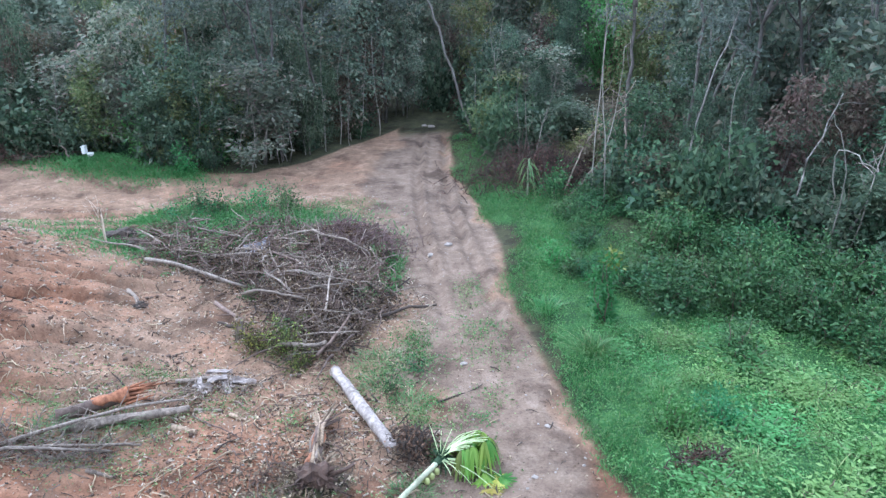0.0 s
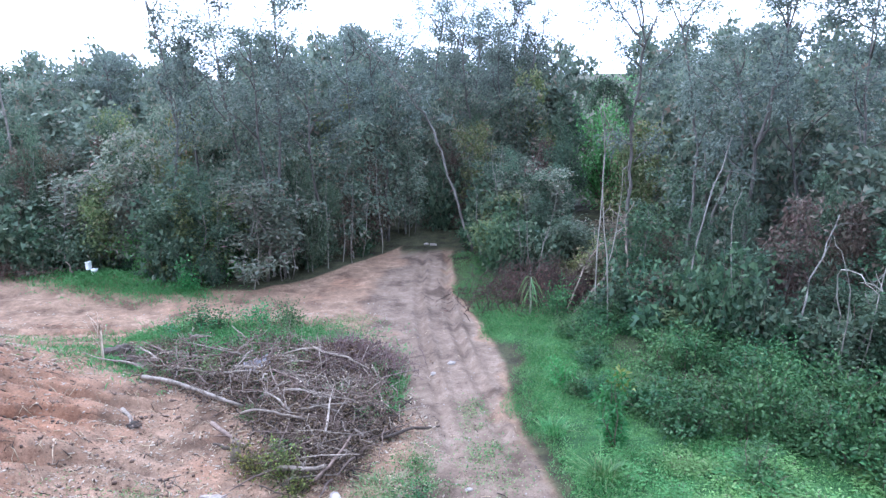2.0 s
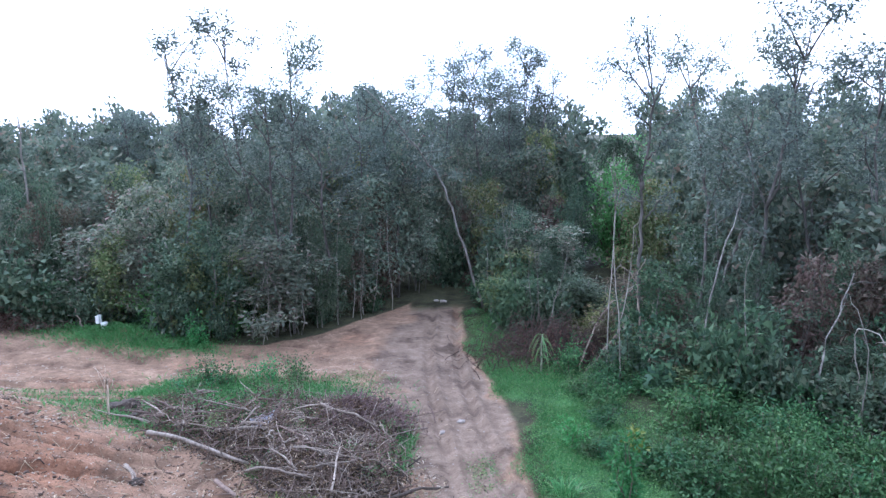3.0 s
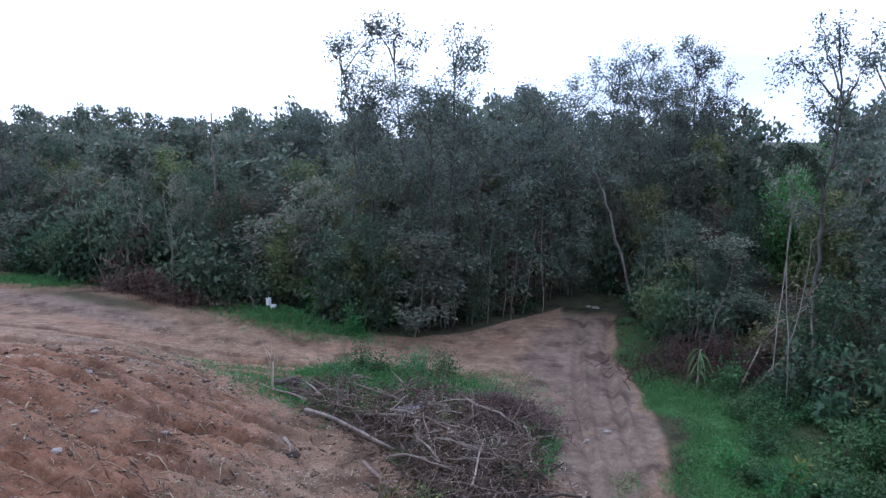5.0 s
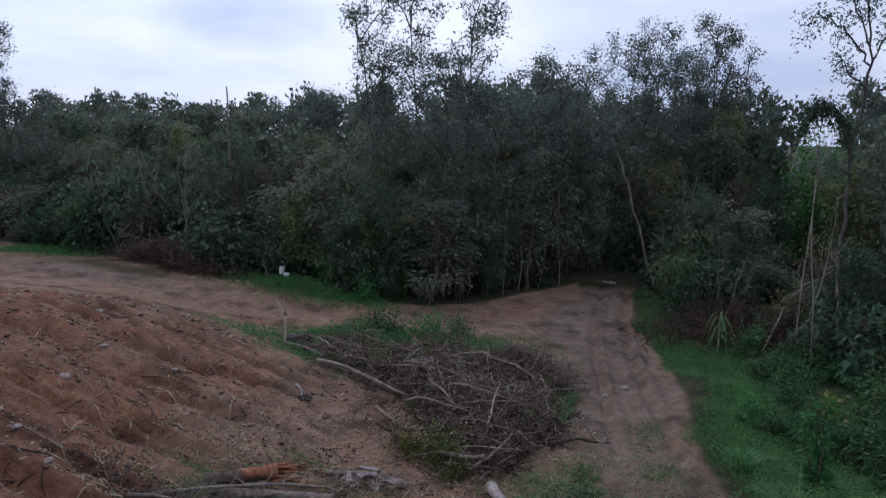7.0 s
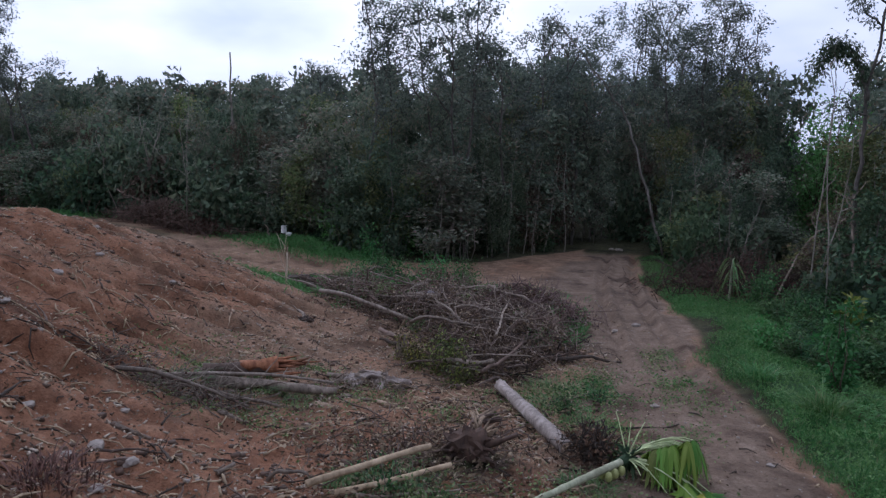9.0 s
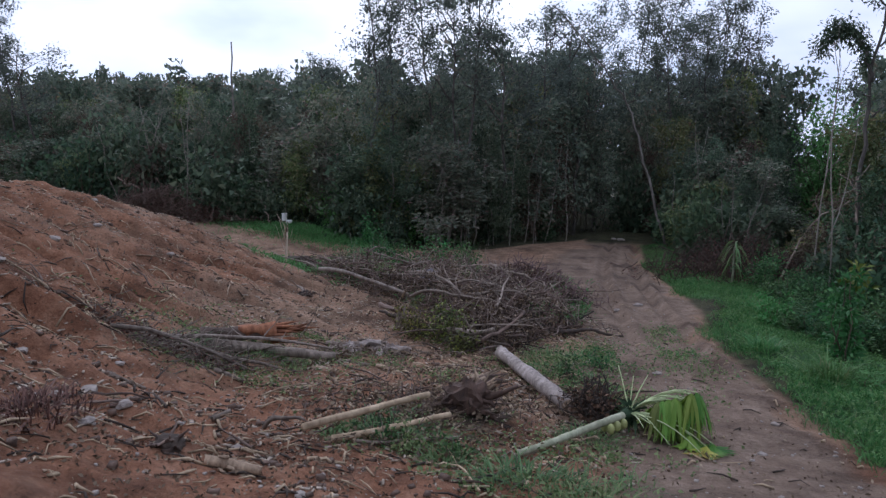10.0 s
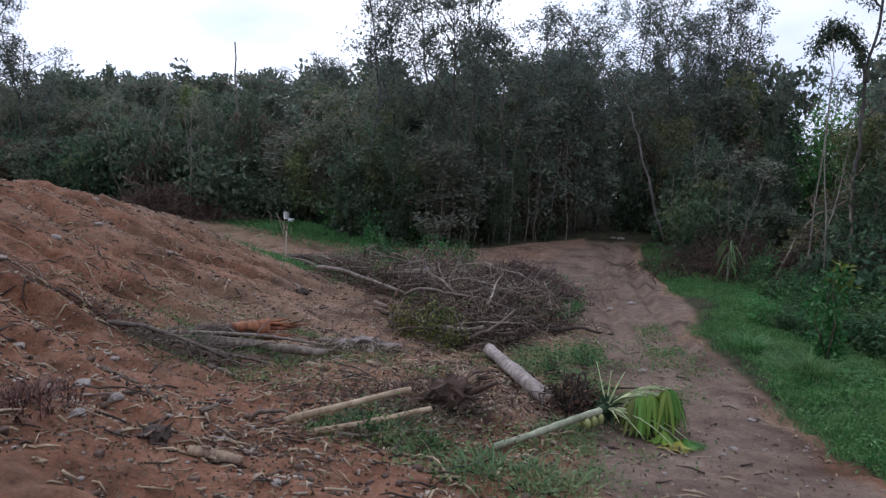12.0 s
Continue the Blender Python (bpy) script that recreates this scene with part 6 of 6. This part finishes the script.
# ---------------------------------------------------------------- stones
def stone_geo(g, count, pts, lo, hi, shape=(1, 0.75, 0.55), small=2.2):
    """Angular stones: cubes with knocked corners."""
    box = np.array([(x, y, z) for z in (-1, 1) for y in (-1, 1) for x in (-1, 1)], float)
    quads = np.array([(0, 2, 3, 1), (4, 5, 7, 6), (0, 1, 5, 4), (2, 6, 7, 3), (0, 4, 6, 2), (1, 3, 7, 5)])
    geo_v, geo_f = [], []
    for k, p in enumerate(pts):
        s = lo * (hi / lo) ** (g.random() ** small)
        v = box * g.uniform(0.45, 1.0, (8, 3)) * s * shape
        a = g.uniform(0, 2 * np.pi)
        c, n_ = math.cos(a), math.sin(a)
        v = v @ np.array([[c, -n_, 0], [n_, c, 0], [0, 0, 1]]).T + p + (0, 0, s * 0.15)
        geo_v.append(v)
        geo_f.append(quads + 8 * k)
    return np.concatenate(geo_v), np.concatenate(geo_f)


g = np.random.default_rng(37)
gravel = thing("gravel", "pale stones and chips strewn over earth and track", "gravel", kind="stuff")
pts = scatter(g, 6500, -24, 4, 3.5, 34, lambda x, y: (wood_depth(x, y) < -0.5) * (x < np.interp(y, ROAD_Y, ROAD_R)) * (0.35 + 0.65 * blob(x, y, -6, 7, 9, 5)))
part("pebbles", stone_geo(g, len(pts), pts, 0.014, 0.045), STONE, gravel)["kind"] = "stuff"
chips = thing("wood_chips", "pale wood chips and bark flakes on the bare earth", "wood chips", kind="stuff")
pts = scatter(g, 48000, -26, 2, 3.5, 32, lambda x, y: (wood_depth(x, y) < -0.5) * (x < np.interp(y, ROAD_Y, ROAD_L) + 1) * (0.4 + 0.9 * fbm(x, y, 2.5, 2, 95)))
part("chips", stone_geo(g, len(pts), pts, 0.02, 0.105, (1, 0.28, 0.16), 1.6), WOOD_CHIP, chips)["kind"] = "stuff"


clods = thing("earth_clods", "dark damp clods of earth and bark on the bank", "earth clods", kind="stuff")
pts = scatter(g, 9000, -22, 0, 3.5, 24, lambda x, y: (wood_depth(x, y) < -0.5) * (x < np.interp(y, ROAD_Y, ROAD_L) + 0.5) * ease(0.3 + 2.2 * fbm(x, y, 1.6, 2, 97)))
part("clods", stone_geo(g, len(pts), pts, 0.016, 0.09), CLOD, clods)["kind"] = "stuff"


def stone(x, y, size, seed):
    q = np.random.default_rng(seed)
    bm = bmesh.new()
    bmesh.ops.create_icosphere(bm, subdivisions=2, radius=size)
    for v in bm.verts:
        k = 1 + 0.4 * noise.noise(v.co * (1.6 / size) + Vector((seed, 3, 0)))
        v.co = Vector((v.co.x * k * 1.25, v.co.y * k * 0.9, v.co.z * k * 0.6))
    me = bpy.data.meshes.new("stone")
    bm.to_mesh(me)
    bm.free()
    me.materials.append(STONE)
    ob = new("stone", me)
    ob.matrix_basis = pose(x, y, hz(x, y) + size * 0.25, 0, 0, q.uniform(0, 360))
    return tagged(ob, "pale angular stone lying on the bare earth", "stone", "stones on the earth")


for k, (x, y, s) in enumerate(((-9.1, 6.9, 0.12), (-7.7, 6.75, 0.13), (-14.1, 12.66, 0.14), (-11.4, 9.4, 0.09), (-6.9, 6.5, 0.1), (-7.5, 6.0, 0.08), (-10.2, 6.4, 0.1), (-8.6, 8.4, 0.08), (-5.2, 6.6, 0.08), (-6.3, 5.2, 0.08),
                              (-3.4, 4.9, 0.06), (-12.6, 9.8, 0.09), (-15.0, 15.1, 0.1), (-16.6, 16.8, 0.1), (-13.3, 16.0, 0.08), (1.7, 10.2, 0.06), (2.2, 12.2, 0.07), (0.2, 15.4, 0.08), (-0.4, 25.2, 0.14), (-1.1, 24.3, 0.12), (-1.9, 46.6, 0.2), (-2.4, 46.9, 0.16))):
    stone(x, y, s, 600 + k)


# ---------------------------------------------------------------- dead and leaning trees
def snag(name, pts, r0, r1, mat, label, seed, forks=3, fork_len=0.8, tuft=0, sides=7):
    """A bare or nearly bare stem through the given places (x, y, z above datum), with forks near its top."""
    g = np.random.default_rng(seed)
    pts = np.array(pts, float)
    base = pts[0].copy()
    base[2] = hz(base[0], base[1])
    pts[0, 2] = base[2] - 0.2
    t = np.linspace(0, len(pts) - 1, 4 * len(pts))
    line = np.stack([np.interp(t, np.arange(len(pts)), pts[:, k]) for k in range(3)], 1) - base
    line[1:-1] += g.normal(0, 0.05, (len(line) - 2, 3))
    root = thing(name, label, "tree", place=tuple(base))
    part("trunk", tube(line, np.linspace(r0, r1, len(line)), sides, g, 0.12), mat, root)
    sites = []
    for k in range(forks):
        i = int(g.integers(len(line) // 2, len(line)))
        e = line[i] + fork_len * g.uniform(0.5, 1.3) * unit(g.normal(0, 0.7, 3) + np.array([0, 0, 0.7]))
        limb = bent(line[i], e, 5, 0.12, g)
        part("limb", tube(limb, np.linspace(r1 * 1.1, r1 * 0.3, 5), 5), mat, root)
        sites += [limb[2], limb[3], limb[4]]
    if tuft:
        sites = np.repeat(np.array(sites), 2, axis=0) + g.normal(0, 0.3, (len(sites) * 2, 3))
        part("crown", tufts(sites, tuft, 0.45, 0.26, 0.11, g), LEAF_TALL, root)
    return root


snag("leaning_tree", [(0.9, 44.2, 0), (-0.7, 44.6, 4.7), (-1.74, 44.8, 8.2), (-3.4, 44.0, 10.6), (-6.6, 44.0, 14.2)], 0.09, 0.035, BARK_TREE, "leaning pale-stemmed tree arching over the track", 701, 9, 1.8, 9)
def vine_arch():
    """A thin tree at the wood's edge: a vine-hung limb arches over to one side, open boughs with leaf clumps stand above."""
    g = np.random.default_rng(721)
    base = np.array([8.3, 32.3, hz(8.3, 32.3)])
    root = thing("vine_hung_tree", "thin tall tree with a dark vine-draped arching limb", "tree", place=tuple(base))

    def curve(name, pts, r0, r1, wob=0.05):
        pts = np.array(pts, float)
        t = np.linspace(0, len(pts) - 1, 5 * len(pts))
        line = np.stack([np.interp(t, np.arange(len(pts)), pts[:, k]) for k in range(3)], 1) - base
        line[1:-1] += g.normal(0, wob, (len(line) - 2, 3))
        part(name, tube(line, np.linspace(r0, r1, len(line)), 6, g, 0.15), BARK_DARK, root)
        return line

    curve("trunk", [(8.3, 32.3, base[2] - 0.2), (8.1, 32.3, 4.5), (8.15, 32.3, 9.0), (8.5, 32.2, 12.6), (8.1, 32.2, 15.9)], 0.1, 0.03)
    arch = curve("limb", [(8.15, 32.3, 8.6), (7.8, 32.3, 9.9), (7.1, 32.3, 10.8), (6.6, 32.3, 10.7), (6.1, 32.2, 9.9)], 0.09, 0.03)
    part("hanging_vines", sprays(arch[4:], 120, 0.3, 0.17, 0.08, g, 0.9), LEAF_DEEP, root, "dark curtain of climbing vine")
    sites = []
    for pts in ([(8.5, 32.2, 12.4), (7.4, 32.0, 13.9), (6.3, 31.8, 14.5), (5.6, 31.7, 13.9)], [(8.4, 32.2, 13.2), (7.7, 32.1, 14.9), (7.3, 32.0, 16.2)], [(8.5, 32.2, 12.6), (9.2, 32.3, 14.2), (9.6, 32.4, 15.8)],
                [(8.4, 32.2, 11.4), (7.6, 32.0, 12.2), (7.2, 31.9, 12.9)], [(8.2, 32.3, 8.0), (7.4, 32.1, 8.4), (6.9, 32.0, 8.1)], [(8.3, 32.3, 7.2), (9.0, 32.2, 8.2), (9.5, 32.0, 8.6)], [(8.5, 32.2, 11.0), (9.4, 32.2, 11.8), (10.0, 32.2, 12.6)], [(8.3, 32.2, 14.0), (8.2, 32.2, 15.2), (8.0, 32.1, 16.0)], [(8.3, 32.2, 10.0), (8.9, 32.0, 10.8), (9.6, 31.8, 11.0)]):
        line = curve("limb", pts, 0.045, 0.015)
        sites += list(line[4::2] + g.normal(0, 0.16, line[4::2].shape)) + list(line[6::3] - (0, 0, 0.3) + g.normal(0, 0.2, line[6::3].shape))
    part("crown", sprays(np.array(sites), 34, 0.38, 0.18, 0.09, g, 0.5), LEAF_TALL, root)


vine_arch()
snag("bare_tree", [(-30.7, 46.6, 0), (-30.6, 46.5, 6), (-30.8, 46.6, 12.8)], 0.13, 0.05, BARK_PALE, "tall bare pale trunk standing above the wood", 702, 3, 0.9)
snag("snag", [(8.05, 31.2, 0), (8.0, 31.5, 3.0), (7.9, 32.0, 4.5)], 0.06, 0.035, WOOD_GREY, "broken pale forked trunk at the wood's edge", 703, 4, 0.9)
snag("dead_branch", [(5.3, 31.4, 1.3), (7.2, 31.8, 1.9), (9.3, 32.2, 2.7)], 0.055, 0.03, WOOD_GREY, "dead grey bough hanging in the wood's edge", 704, 4, 1.2)
snag("dead_branch", [(5.1, 32.0, 1.6), (6.5, 32.4, 2.8), (8.0, 33.0, 3.7)], 0.045, 0.025, WOOD_GREY, "dead grey bough hanging in the wood's edge", 705, 4, 1.1)
snag("bare_tree", [(9.4, 27.3, 0), (10.4, 28.8, 4.6), (12.7, 32.0, 8.4)], 0.05, 0.025, BARK_TREE, "thin leaning pale trunk at the wood's edge", 706, 3, 1.2, 7)
snag("bare_tree", [(12.7, 24.3, 0), (13.4, 25.0, 3.1), (15.4, 27.0, 5.6)], 0.045, 0.022, BARK_TREE, "thin leaning pale trunk at the wood's edge", 707, 2, 0.9)
snag("dead_branch", [(14.6, 24.4, 0), (13.8, 23.6, 4.4), (14.5, 22.0, 3.9)], 0.03, 0.015, BARK_PALE, "pale bent dead branch at the wood's edge", 708, 2, 0.8)
snag("dead_branch", [(-30.8, 37.9, 0), (-31.8, 38.0, 2.1), (-34.0, 38.0, 3.0)], 0.09, 0.05, WOOD_GREY, "pale dead branch leaning at the wood's edge", 709, 5, 1.3)
snag("dead_branch", [(-21.6, 36.4, 0), (-22.2, 36.8, 1.2), (-22.9, 37.2, 2.2)], 0.05, 0.03, WOOD_GREY, "thin pale dead stem leaning on a bush", 710, 2, 0.7)
snag("bare_tree", [(-31.5, 38.4, 0), (-32.0, 38.6, 4.4), (-31.0, 38.8, 7.2)], 0.07, 0.03, BARK_PALE, "thin bare crooked tree before the wood", 711, 5, 1.4)


# ---------------------------------------------------------------- white fixture
def toilet(x, y):
    """A discarded white toilet: cistern, bowl on its foot, and a lid standing up."""
    root = thing("toilet", "discarded white toilet standing in the grass by the wood", "toilet", place=(x, y, hz(x, y)))

    def block(name, size, place, bevel):
        bm = bmesh.new()
        bmesh.ops.create_cube(bm, size=1)
        for v in bm.verts:
            v.co = Vector((v.co.x * size[0], v.co.y * size[1], v.co.z * size[2])) + Vector(place)
        bmesh.ops.bevel(bm, geom=bm.edges[:], offset=bevel, segments=2, affect="EDGES")
        me = bpy.data.meshes.new(name)
        bm.to_mesh(me)
        bm.free()
        me.materials.append(CERAMIC)
        new(name, me).parent = root

    block("cistern", (0.24, 0.46, 0.50), (-0.24, 0, 0.68), 0.04)
    block("cistern_lid", (0.27, 0.49, 0.05), (-0.24, 0, 0.955), 0.015)
    part("foot", tube([(0.02, 0, -0.05), (0.02, 0, 0.08), (0.04, 0, 0.2), (0.08, 0, 0.3)], [0.17, 0.14, 0.13, 0.17], 14), CERAMIC, root, smooth=True)
    part("bowl", tube([(0.08, 0, 0.24), (0.12, 0, 0.34), (0.14, 0, 0.44), (0.14, 0, 0.46)], [0.16, 0.22, 0.25, 0.24], 18), CERAMIC, root, smooth=True)
    part("seat", tube([(0.14, 0, 0.462), (0.14, 0, 0.49)], [0.25, 0.245], 18), CERAMIC, root)
    return root


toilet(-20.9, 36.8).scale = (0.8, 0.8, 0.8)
